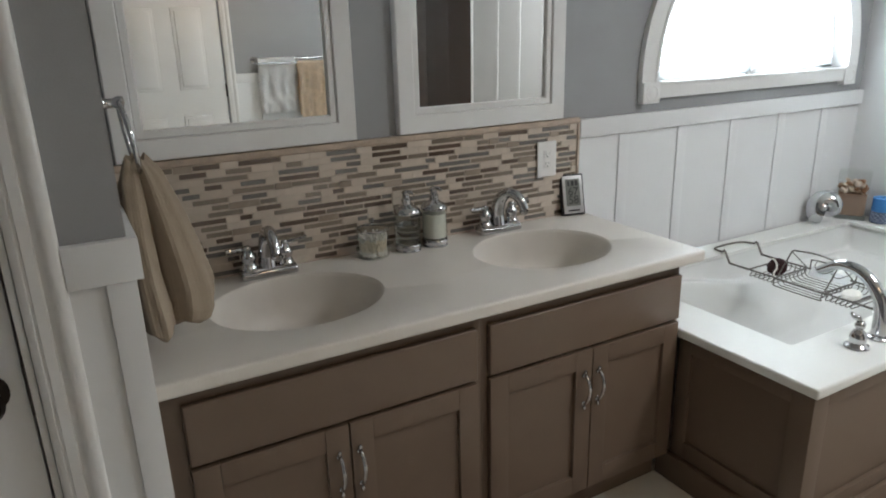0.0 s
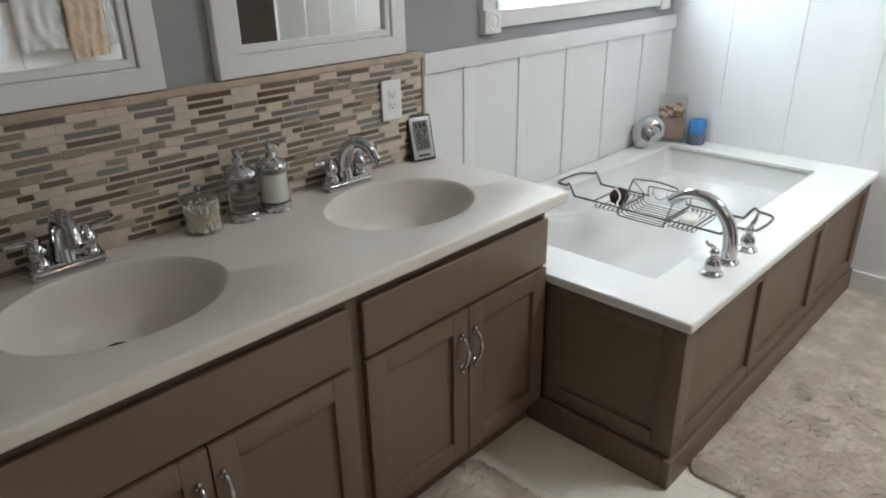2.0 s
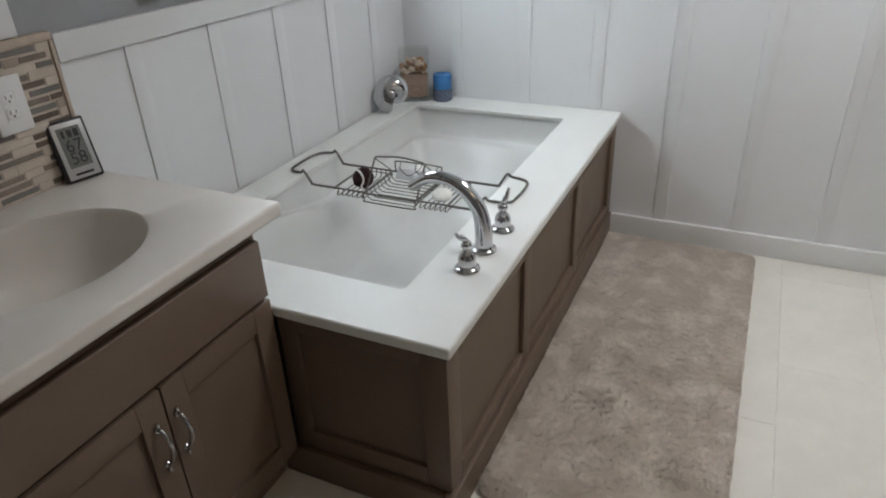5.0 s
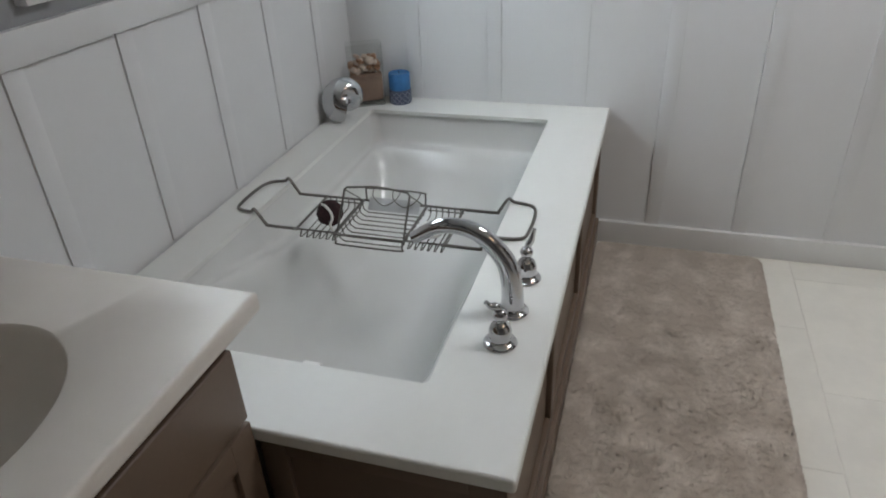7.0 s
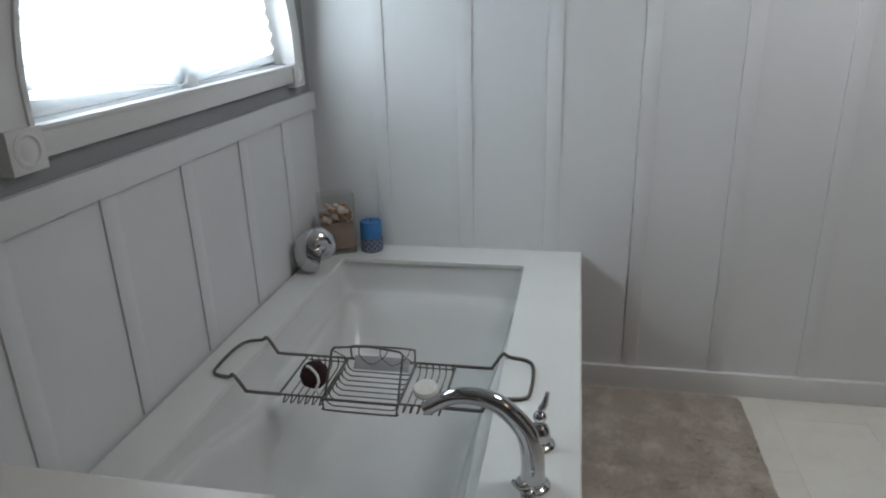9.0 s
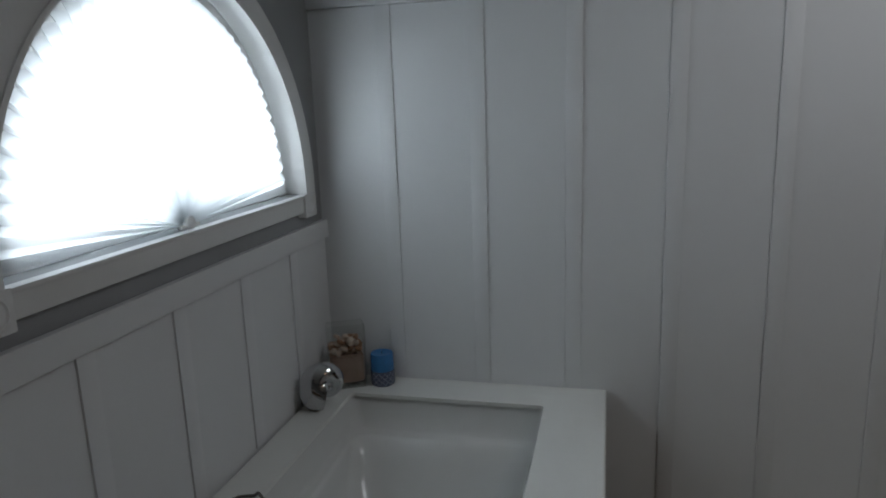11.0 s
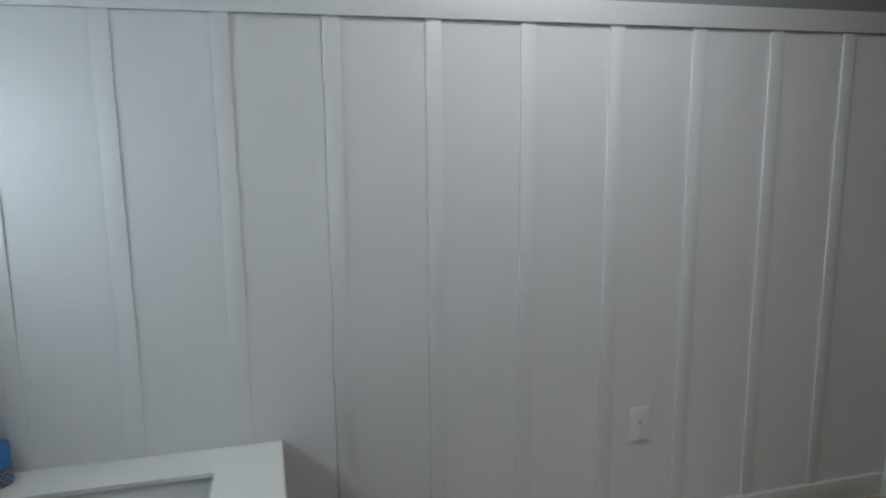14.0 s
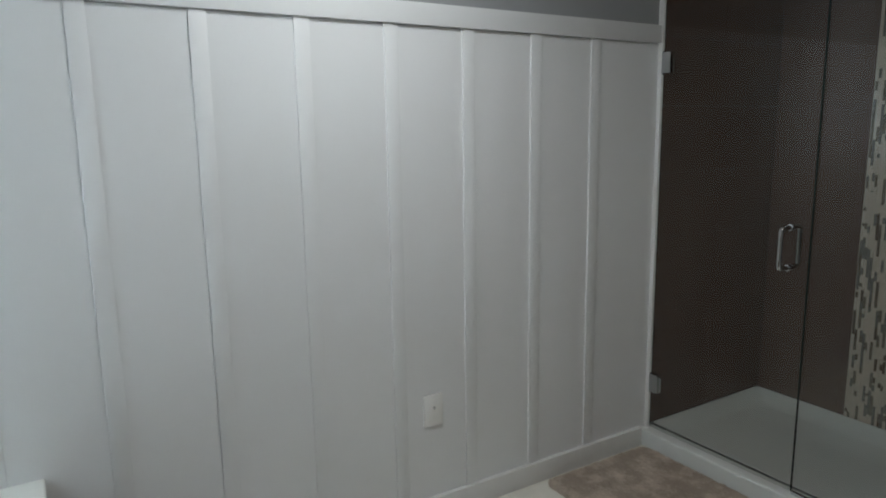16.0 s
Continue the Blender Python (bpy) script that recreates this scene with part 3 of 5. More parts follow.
def bathtub():
    t = thing("bathtub", (0, 0, 0), "white undermount bathtub in a white deck with taupe panelled surround", "bathtub")
    mx, my = (1.985 + 3.390) / 2, (1.155 + 1.826) / 2
    hx, hy = (3.390 - 1.985) / 2, (1.826 - 1.155) / 2
    x0, x1, y0, y1 = 1.806, PX - 0.001, 0.956, 1.951
    bm = slab_open_top(x0, x1, y0, y1, DT - 0.030, DT, 0.008)
    lip = loop_rect(mx, my, hx, hy, 0.045, DT, 96)
    a = [bm.verts.new(p) for p in to_rect(lip, x0 + 0.008, x1 - 0.008, y0 + 0.008, y1 - 0.008, DT)]
    b = [bm.verts.new(p) for p in lip]
    c = [bm.verts.new((p.x, p.y, DT - 0.014)) for p in lip]
    bridge(bm, a, b)
    bridge(bm, b, c)
    bmesh.ops.remove_doubles(bm, verts=bm.verts[:], dist=0.0002)
    part("deck", bm, DECK, t, "white deck with eased edges", smooth=True)
    bm = bmesh.new()
    # near end, far end and sides drawn in from the cut-out, corner, depth, waist, rise of the ledge towards the near end
    forms = [(-0.010, -0.012, -0.012, 0.08, 0.0145, 0, 0), (0.008, -0.008, -0.008, 0.10, 0.026, 0, 0), (0.012, -0.002, 0.000, 0.12, 0.088, 0, 0.046),
             (0.014, 0.010, 0.004, 0.14, 0.120, 0.005, 0.074), (0.018, 0.026, 0.010, 0.17, 0.129, 0.03, 0.080), (0.026, 0.048, 0.028, 0.22, 0.137, 0.07, 0.080),
             (0.036, 0.080, 0.038, 0.28, 0.172, 0.09, 0.066), (0.052, 0.130, 0.052, 0.34, 0.240, 0.08, 0.030), (0.078, 0.205, 0.090, 0.42, 0.325, 0.06, 0.006),
             (0.120, 0.290, 0.125, 0.55, 0.385, 0.04, 0), (0.195, 0.390, 0.185, 0.72, 0.408, 0.02, 0), (0.33, 0.53, 0.255, 0.92, 0.414, 0, 0), (0.54, 0.74, 0.305, 1.0, 0.416, 0, 0)]
    levels = [(mx + (p - q) / 2, hx - (p + q) / 2, hy - s, r, DT - z, waist, rise) for p, q, s, r, z, waist, rise in forms]
    fine = []
    for k in range(len(levels) - 1):
        p0, p1, p2, p3 = levels[max(k - 1, 0)], levels[k], levels[k + 1], levels[min(k + 2, len(levels) - 1)]
        for s in range(5):
            u = s / 5
            fine.append([0.5 * (2 * b + (c - a) * u + (2 * a - 5 * b + 4 * c - d) * u * u + (3 * b - a - 3 * c + d) * u ** 3) for a, b, c, d in zip(p0, p1, p2, p3)])
    fine.append(levels[-1])
    last = None
    for cx, ax, ay, r, z, waist, rise in fine:
        loop = loop_rect(cx, my, ax, ay, min(r, 1.0), z, 192, waist)
        for p in loop:
            u = (p.x - cx) / ax
            k = min(1, max(0, (-u - 0.02) / 0.75))
            p.z += rise * k * k * (3 - 2 * k)
        ring = [bm.verts.new(p) for p in loop]
        if last:
            bridge(bm, last, ring)
        last = ring
    bm.faces.new(last)
    part("basin", bm, ACRYL, t, "glossy white basin with armrests", smooth=True, sharp=75)
    part("drain", lathe([(0.036, 0), (0.036, 0.004), (0.028, 0.006), (0, 0.008)], (2.25, my, DT - 0.416)), CHROME, t, "chrome drain", smooth=True)
    part("overflow", box(1.982, 2.014, 1.385, 1.422, DT - 0.046, DT - 0.018, 0.004), PLATE, t, "white overflow cover")
    # surround: end panel and long front panel, framed
    e = part("end_panel", box(1.838, 1.850, 0.985, 1.42, 0.08, DT - 0.030), TAUPE, t)
    for y0, y1, z0, z1 in ((0.980, 1.040, 0.1, 0.525), (1.375, 1.425, 0.1, 0.525), (1.040, 1.375, 0.475, 0.525), (1.040, 1.375, 0.1, 0.160)):
        part("frame_rail", box(1.828, 1.840, y0, y1, z0, z1, 0.002), TAUPE, e, smooth=True)
    f = part("front_panel", box(1.840, PX - 0.002, 0.987, 1.0, 0.08, DT - 0.030), TAUPE, t)
    for a, b in ((1.8285, 1.895), (2.362, 2.425), (2.930, 2.990), (3.485, PX - 0.002)):
        part("frame_stile", box(a, b, 0.974, 0.988, 0.1, 0.525, 0.002), TAUPE, f, smooth=True)
    for a, b in ((1.895, 2.362), (2.425, 2.930), (2.990, 3.485)):
        part("frame_rail", box(a, b, 0.974, 0.988, 0.475, 0.525, 0.002), TAUPE, f, smooth=True)
        part("frame_rail", box(a, b, 0.974, 0.988, 0.1, 0.150, 0.002), TAUPE, f, smooth=True)
    bm = box(1.811, PX - 0.001, 0.962, 0.990, 0, 0.098, 0.005)
    part("plinth", bm, TAUPE, t, smooth=True)
    part("plinth", box(1.811, 1.835, 0.990, 1.47, 0, 0.098, 0.005), TAUPE, t, smooth=True)


bathtub()


# ---- shower ----
def shower():
    s = structure("shower_enclosure", "walk-in shower lined with large dark brown tiles", "shower")
    part("lining", box(XE + 0.004, XE + 0.1, -2.40, -1.512, 0, ZC), DGROUT, s)
    part("lining", box(2.15, XE + 0.1, -2.49, -2.40, 0, ZC), DGROUT, s)
    part("lining", box(2.15, 2.262, -2.40, YS - 0.121, 0, ZC), DGROUT, s)
    side, back = box(-0.007, 0.0, 0.0006, 0.4394, 0.0006, 0.3004, 0.0004, 1), box(0.0006, 0.4294, 0, 0.007, 0.0006, 0.3004, 0.0004, 1)
    a = part("tile", side, BROWNT, s)
    b = part("tile", back, BROWNT, s)
    a.location, b.location = (XE + 0.004, -2.396, 0.09), (2.265, -2.40, 0.09)
    for r in range(8):
        for c in range(2):
            if r or c:
                o = new("tile", a.data)
                o.parent, o.location = s, (XE + 0.004, -2.396 + 0.44 * c, 0.09 + 0.301 * r)
        for c in range(3):
            if r or c:
                o = new("tile", b.data)
                o.parent, o.location = s, (2.265 + 0.43 * c, -2.40, 0.09 + 0.301 * r)
    # upright mosaic band on the back wall
    rng = random.Random(5)
    for k, (m, share) in enumerate(((SANDG, 0), (BLUEG, 1), (BROWNG, 2), (CREAM, 3))):
        bm = bmesh.new()
        rng = random.Random(5)
        for c in range(24):
            z = 0.09 + rng.random() * -0.05
            while z < ZC:
                h = rng.choice((0.03, 0.045, 0.06, 0.09, 0.12))
                kind = rng.choices((0, 1, 2, 3), (3, 2.5, 1.6, 4.5))[0]
                z0, z1 = max(z, 0.09), min(z + h - 0.002, ZC)
                if kind == share and z1 > z0 + 0.004:
                    box(2.79 + 0.0125 * c, 2.79 + 0.0125 * c + 0.0112, -2.394, -2.387 + 0.002 * rng.random(), z0, z1, bm=bm)
                z += h
        part("mosaic_strips", bm, m, s, "upright strips of grey, cream and brown mosaic", kind="stuff")
    part("mosaic_bed", box(2.786, 3.093, -2.394, -2.390, 0.09, ZC), MGROUT, s)
    part("edge_trim", box(PX - 0.019, XE + 0.002, -1.514, -1.4985, 0.0, ZC, 0.002), TRIM, s, "white painted edge trim")
    p = thing("shower_pan", (0, 0, 0), "white acrylic shower pan with a low front curb", "shower pan")
    bm = box(2.27, XE + 0.003, -1.556, -1.468, 0, 0.082, 0.008, 3)
    part("curb", bm, PAN, p, smooth=True)
    bm = bmesh.new()
    last = None
    for r, hx, hy, z in ((0.06, 0.646, 0.42, 0.088), (0.06, 0.632, 0.406, 0.088), (0.1, 0.622, 0.396, 0.078), (0.12, 0.575, 0.35, 0.036), (0.16, 0.54, 0.32, 0.030), (0.6, 0.06, 0.06, 0.022)):
        ring = [bm.verts.new(q) for q in loop_rect(2.917, -1.976, hx, hy, r, z, 64)]
        if last:
            bridge(bm, last, ring)
        last = ring
    bm.faces.new(last)
    part("basin", bm, PAN, p, smooth=True)
    part("base", box(2.265, XE + 0.003, -2.399, -1.55, 0.0, 0.02), PAN, p)
    g = thing("shower_door", (0, 0, 0), "frameless clear glass shower door with chrome hinges and pull", "shower door")
    part("pane", box(2.828, 3.536, -1.517, -1.509, 0.090, 2.02, 0.001, 1), PANE, g, "clear glass pane").visible_shadow = False
    for z in (0.312, 1.777):
        h = part("hinge", box(3.490, 3.538, -1.528, -1.498, z - 0.045, z + 0.045, 0.004), CHROME, g, "chrome clamp hinge", smooth=True)
        part("pin", lathe([(0, 0), (0.008, 0), (0.008, 0.1), (0, 0.1)], (3.538, -1.509, z - 0.05), 12), CHROME, h, smooth=True)
    for s_ in (1, -1):
        y0, y1 = -1.513 + s_ * 0.004, -1.513 + s_ * 0.060
        pts = curve([(2.905, y0, 1.125), (2.905, y0 + s_ * 0.03, 1.125), (2.905, y1 - s_ * 0.004, 1.122), (2.905, y1, 1.105), (2.905, y1, 1.05), (2.905, y1, 0.99), (2.905, y1 - s_ * 0.004, 0.975), (2.905, y0 + s_ * 0.03, 0.970), (2.905, y0, 0.970)], 5)
        bm = tube(pts, 0.0095, 14)
        for z in (1.125, 0.970):
            lathe([(0.013, 0), (0.013, 0.004), (0.008, 0.005)], m=Matrix.Translation((2.905, y0, z)) @ Matrix.Rotation(radians(-90 * s_), 4, "X"), seg=16, bm=bm)
        part("pull_handle", bm, CHROME, g, "chrome pull handle", smooth=True)
    f = thing("shower_screen", (0, 0, 0), "fixed clear glass shower screen on the curb", "shower screen")
    part("pane", box(2.268, 2.822, -1.517, -1.509, 0.083, 2.02, 0.001, 1), PANE, f, "clear glass pane").visible_shadow = False
    part("edge_seal", box(2.8235, 2.8265, -1.518, -1.508, 0.092, 2.02), GEDGE, f, "dark green glass edge")
    part("channel", box(2.268, 2.822, -1.522, -1.504, 0.081, 0.092, 0.001, 1), CHROME, f, "slim chrome channel")


shower()


# ---- mirrors ----
def framed_mirror(x0, x1, z0, z1):
    t = thing("mirror", (0, 0, 0), "tall mirror in a wide white moulded wooden frame", "mirror", "mirrors over the vanity")
    w, g, y0, y1 = 0.055, 0.021, 1.937, 1.965

    def mitred(name, d0, d1, front):
        """Four sides of a frame between two insets, cut at 45 degrees, with an eased front."""
        for side in range(4):
            bm = bmesh.new()
            rows = []
            for d, y in ((d0, y1), (d0, front + 0.003), (d0 + 0.003, front), (d1 - 0.003, front), (d1, front + 0.003), (d1, y1)):
                a, b, lo, hi = x0 + d, x1 - d, z0 + d, z1 - d
                p, q = (((a, lo), (b, lo)), ((b, lo), (b, hi)), ((b, hi), (a, hi)), ((a, hi), (a, lo)))[side]
                rows.append((bm.verts.new((p[0], y, p[1])), bm.verts.new((q[0], y, q[1]))))
            for r, s in zip(rows, rows[1:]):
                bm.faces.new((r[0], r[1], s[1], s[0]))
            part(name, bm, TRIM, t, smooth=True)
    mitred("frame_rail", 0.0, w, y0)
    mitred("inner_bead", w, w + g, y0 + 0.007)
    bm = bmesh.new()
    lean = 0.006
    bm.faces.new([bm.verts.new(p) for p in ((x0 + w, y0 + 0.020, z0 + w), (x1 - w, y0 + 0.020, z0 + w), (x1 - w, y0 + 0.020 - lean, z1 - w), (x0 + w, y0 + 0.020 - lean, z1 - w))])
    part("glass", bm, MIRROR, t, "silvered mirror glass")


framed_mirror(0.345, 0.992, 1.157, 2.05)
framed_mirror(1.130, 1.759, 1.157, 2.05)


# ---- things on the counter ----
def lever(parent, at, way, length, rise):
    """A faucet lever that swells and curls up at its end."""
    x, y, z = at
    wx, wy = way
    pts = curve([(x, y, z), (x + wx * length * 0.3, y + wy * length * 0.3, z + rise * 0.35), (x + wx * length * 0.65, y + wy * length * 0.65, z + rise * 0.5), (x + wx * length, y + wy * length, z + rise)], 6)
    k = len(pts)
    part("lever", tube(pts, [0.0045 + 0.003 * math.sin(math.pi * min(1, i / (k - 1) * 1.1)) + (0.0015 if i > k * 0.7 else 0) for i in range(k)], 8), CHROME, parent, smooth=True)


def basin_faucet(cx, cy, turn):
    t = thing("basin_faucet", (cx, cy, CT), "polished chrome centerset faucet with two lever handles", "faucet", "basin faucets")
    t.location = (0, 0, 0)
    bm = box(cx - 0.080, cx + 0.080, cy - 0.027, cy + 0.022, CT, CT + 0.022, 0.008, 3)
    box(cx - 0.076, cx + 0.076, cy - 0.023, cy + 0.018, CT + 0.018, CT + 0.029, 0.004, 2, bm)
    part("base", bm, CHROME, t, smooth=True)
    for s in (-1, 1):
        x = cx + s * 0.052
        h = part("handle", lathe([(0.022, 0), (0.023, 0.006), (0.019, 0.014), (0.017, 0.022), (0.020, 0.030), (0.0205, 0.038), (0.015, 0.050), (0.010, 0.058), (0.011, 0.063), (0.008, 0.069), (0, 0.071)], (x, cy - 0.002, CT + 0.026), 28, soft=4), CHROME, t, smooth=True, sharp=75)
        lever(h, (x, cy - 0.002, CT + 0.086), (s * 0.98, -0.15), 0.062, 0.014 if s > 0 else 0.006)
    pts = curve([(cx, cy + 0.002, CT + 0.024), (cx, cy + 0.004, CT + 0.065), (cx, cy - 0.008, CT + 0.108), (cx, cy - 0.040, CT + 0.136), (cx, cy - 0.080, CT + 0.126), (cx, cy - 0.105, CT + 0.088)], 8)
    k = len(pts)
    bm = tube(pts, [0.027 - 0.0135 * (i / (k - 1)) ** 0.8 for i in range(k)], 18)
    lathe([(0.013, 0), (0.0145, 0.003), (0.0145, 0.011), (0.012, 0.014)], m=Matrix.Translation((cx, cy - 0.103, CT + 0.089)) @ Matrix.Rotation(radians(205), 4, "X"), seg=18, bm=bm)
    bm.transform(Matrix.Translation((cx, cy, 0)) @ Matrix.Rotation(radians(turn), 4, "Z") @ Matrix.Translation((-cx, -cy, 0)))
    part("spout", bm, CHROME, t, smooth=True)


basin_faucet(0.683, 1.900, 0)
basin_faucet(1.460, 1.900, 22)


def soap_dispenser(cx, cy, liquid, level, label):
    t = thing("soap_dispenser", (0, 0, 0), label, "soap dispenser", "soap dispensers")
    z = CT
    g = Matrix.Translation((cx, cy, CT)) @ Matrix.Diagonal((1.28, 1.28, 1.10, 1)) @ Matrix.Translation((-cx, -cy, -CT))
    at = g @ Matrix.Translation((cx, cy, z))
    part("base", lathe([(0, 0), (0.0315, 0), (0.0325, 0.003), (0.0310, 0.007), (0.0325, 0.010), (0.0325, 0.018), (0.0305, 0.021), (0, 0.021)], m=at), CHROME, t, "chrome foot", smooth=True)
    part("bottle", lathe([(0, 0.0215), (0.0295, 0.0215), (0.0310, 0.026), (0.0315, 0.060), (0.0310, 0.106), (0.0290, 0.112)], m=at), PANE, t, "clear glass bottle", smooth=True).visible_shadow = False
    part("soap", lathe([(0, 0.026), (0.0282, 0.026), (0.0288, 0.055), (0.0284, level), (0, level)], m=at), liquid, t, smooth=True)
    part("collar", lathe([(0.0320, 0.107), (0.0335, 0.110), (0.0325, 0.116), (0.0270, 0.123), (0.0165, 0.129), (0.0115, 0.134), (0.0115, 0.147), (0.0090, 0.150), (0.0080, 0.162), (0, 0.162)], m=at), CHROME, t, "domed chrome collar", smooth=True)
    pts = curve([(cx, cy, z + 0.158), (cx, cy - 0.002, z + 0.166), (cx + 0.006, cy - 0.012, z + 0.168), (cx + 0.010, cy - 0.022, z + 0.163)], 5)
    bm = tube([g @ p for p in pts], [0.0075 - 0.003 * i / 15 for i in range(16)], 10)
    lathe([(0, 0), (0.010, 0), (0.011, 0.006), (0.006, 0.011), (0, 0.012)], seg=16, bm=bm, m=g @ Matrix.Translation((cx, cy, z + 0.160)))
    part("pump", bm, CHROME, t, "chrome pump spout", smooth=True)


soap_dispenser(1.116, 1.886, WATER, 0.075, "glass soap dispenser half full of clear soap, chrome pump")
soap_dispenser(1.211, 1.886, SOAP, 0.095, "glass soap dispenser full of pale green soap, chrome pump")


def swab_jar(cx, cy):
    t = thing("swab_jar", (0, 0, 0), "small clear glass jar full of cotton swabs with a lid", "jar")
    part("jar", lathe([(0, 0.002), (0.040, 0.002), (0.040, 0), (0.046, 0.003), (0.049, 0.012), (0.050, 0.060), (0.047, 0.078), (0.044, 0.082), (0.046, 0.085)], (cx, cy, CT), 32), PANE, t, smooth=True).visible_shadow = False
    lid = part("lid", lathe([(0.047, 0.0855), (0.049, 0.088), (0.046, 0.093), (0.030, 0.099), (0.010, 0.102), (0, 0.102)], (cx, cy, CT), 32), PANE, t, smooth=True)
    lid.visible_shadow = False
    part("rim", lathe([(0.0475, 0.0850), (0.0500, 0.0862), (0.0500, 0.0905), (0.0472, 0.0915)], (cx, cy, CT), 32), CHROME, lid, "slim chrome rim", smooth=True)
    part("knob", lathe([(0.007, 0.101), (0.004, 0.106), (0.009, 0.112), (0.008, 0.120), (0, 0.123)], (cx, cy, CT), 14), CHROME, lid, "chrome knob", smooth=True)
    rng = random.Random(3)
    for i in range(130):
        a, k = rng.uniform(0, 6.28), math.sqrt(rng.random())
        b = a + rng.gauss(0, 0.7)
        foot = Vector((cx + 0.040 * k * math.cos(a), cy + 0.040 * k * math.sin(a), CT + 0.008 + rng.uniform(0, 0.004)))
        head = Vector((cx + 0.045 * k * math.cos(b), cy + 0.045 * k * math.sin(b), CT + 0.066 + rng.uniform(-0.006, 0.010)))
        ends = [foot, head]
        w = part("swab", tube([ends[0], ends[0].lerp(ends[1], 0.5), ends[1]], 0.0014, 5), PAPER, t)
        for e, o in (ends, ends[::-1]):
            k = (o - e).normalized()
            part("cotton_tip", tube([e - k * 0.002, e + k * 0.002, e + k * 0.007, e + k * 0.012], [0.0012, 0.0034, 0.0030, 0.0014], 6), COTTON, w, smooth=True)


swab_jar(0.998, 1.884)


def digits(text, size, m, parent):
    c = bpy.data.curves.new("digits", "FONT")
    c.body, c.size, c.extrude, c.align_x = text, size, 0.0003, "CENTER"
    tmp = bpy.data.objects.new("digits", c)
    me = bpy.data.meshes.new_from_object(tmp)
    bpy.data.objects.remove(tmp)
    me.materials.clear()
    me.materials.append(INK)
    me.transform(m)
    ob = new("digits", me)
    ob.parent = parent
    return ob


def desk_clock():
    t = thing("weather_clock", (0, 0, 0), "small black digital weather clock leaning on the tiles", "digital clock")
    m = Matrix.Translation((1.795, 1.908, CT + 0.002)) @ Matrix.Rotation(radians(-13), 4, "Z") @ Matrix.Rotation(radians(-14), 4, "X") @ Matrix.Diagonal((1.1, 1, 1.12, 1))

    def put(bm):
        bm.transform(m)
        return bm
    case = part("case", put(box(-0.041, 0.041, 0, 0.016, 0, 0.132, 0.005, 3)), BLACK, t, smooth=True)
    face = part("face", put(box(-0.035, 0.035, -0.0025, 0.002, 0.006, 0.126, 0.002)), SILVER, t, "silver face", smooth=True)
    part("display", put(box(-0.025, 0.025, -0.004, 0.0, 0.030, 0.116, 0.001)), LCD, t, "grey liquid crystal display")
    f = m @ Matrix.Translation((0, -0.0045, 0)) @ Matrix.Rotation(radians(90), 4, "X")
    for txt, z in (("67", 0.064), ("58", 0.037)):
        digits(txt, 0.037, f @ Matrix.Translation((0, z, 0)), t)
    bm = bmesh.new()
    for a, b in ((-0.018, -0.012), (-0.006, 0.004), (0.008, 0.018)):
        box(a, b, -0.0050, -0.0042, 0.094, 0.110, bm=bm)
    part("readout", put(bm), INK, t, "small unreadable readout")
    part("button_row", put(box(-0.020, 0.020, -0.0042, -0.002, 0.013, 0.018, 0.0008, 1)), BLACK, t)


desk_clock()


def outlet_plate(m, label):
    """Duplex outlet: built facing -y about its middle, then set in place."""
    t = thing("wall_outlet", (0, 0, 0), label, "wall outlet", "wall outlets")

    def put(bm):
        bm.transform(m)
        return bm
    part("plate", put(box(-0.0405, 0.0405, -0.0062, 0, -0.062, 0.062, 0.0035, 3)), PLATE, t, smooth=True)
    part("insert", put(box(-0.0175, 0.0175, -0.007, -0.004, -0.034, 0.034, 0.001, 1)), PLATE, t)
    for s in (-1, 1):
        r = part("receptacle", put(box(-0.0145, 0.0145, -0.008, -0.006, s * 0.0165 - 0.013, s * 0.0165 + 0.013, 0.002, 2)), PLATE, t, smooth=True)
        bm = bmesh.new()
        box(-0.0075, -0.0055, -0.0083, -0.007, s * 0.0165 - 0.002, s * 0.0165 + 0.007, bm=bm)
        box(0.0055, 0.0075, -0.0083, -0.007, s * 0.0165 - 0.002, s * 0.0165 + 0.006, bm=bm)
        lathe([(0.0026, 0), (0.0026, 0.0012), (0, 0.0012)], m=Matrix.Translation((0, -0.0071, s * 0.0165 - 0.007)) @ Matrix.Rotation(radians(90), 4, "X"), seg=10, bm=bm)
        part("slots", put(bm), INK, r, "dark plug slots")
        part("screw", put(lathe([(0.003, 0), (0.003, 0.001), (0, 0.0012)], m=Matrix.Translation((0, -0.005, s * 0.048)) @ Matrix.Rotation(radians(90), 4, "X"), seg=10)), PLATE, t)


outlet_plate(Matrix.Translation((1.693, 1.9475, 1.022)), "white duplex outlet plate on the mosaic backsplash")


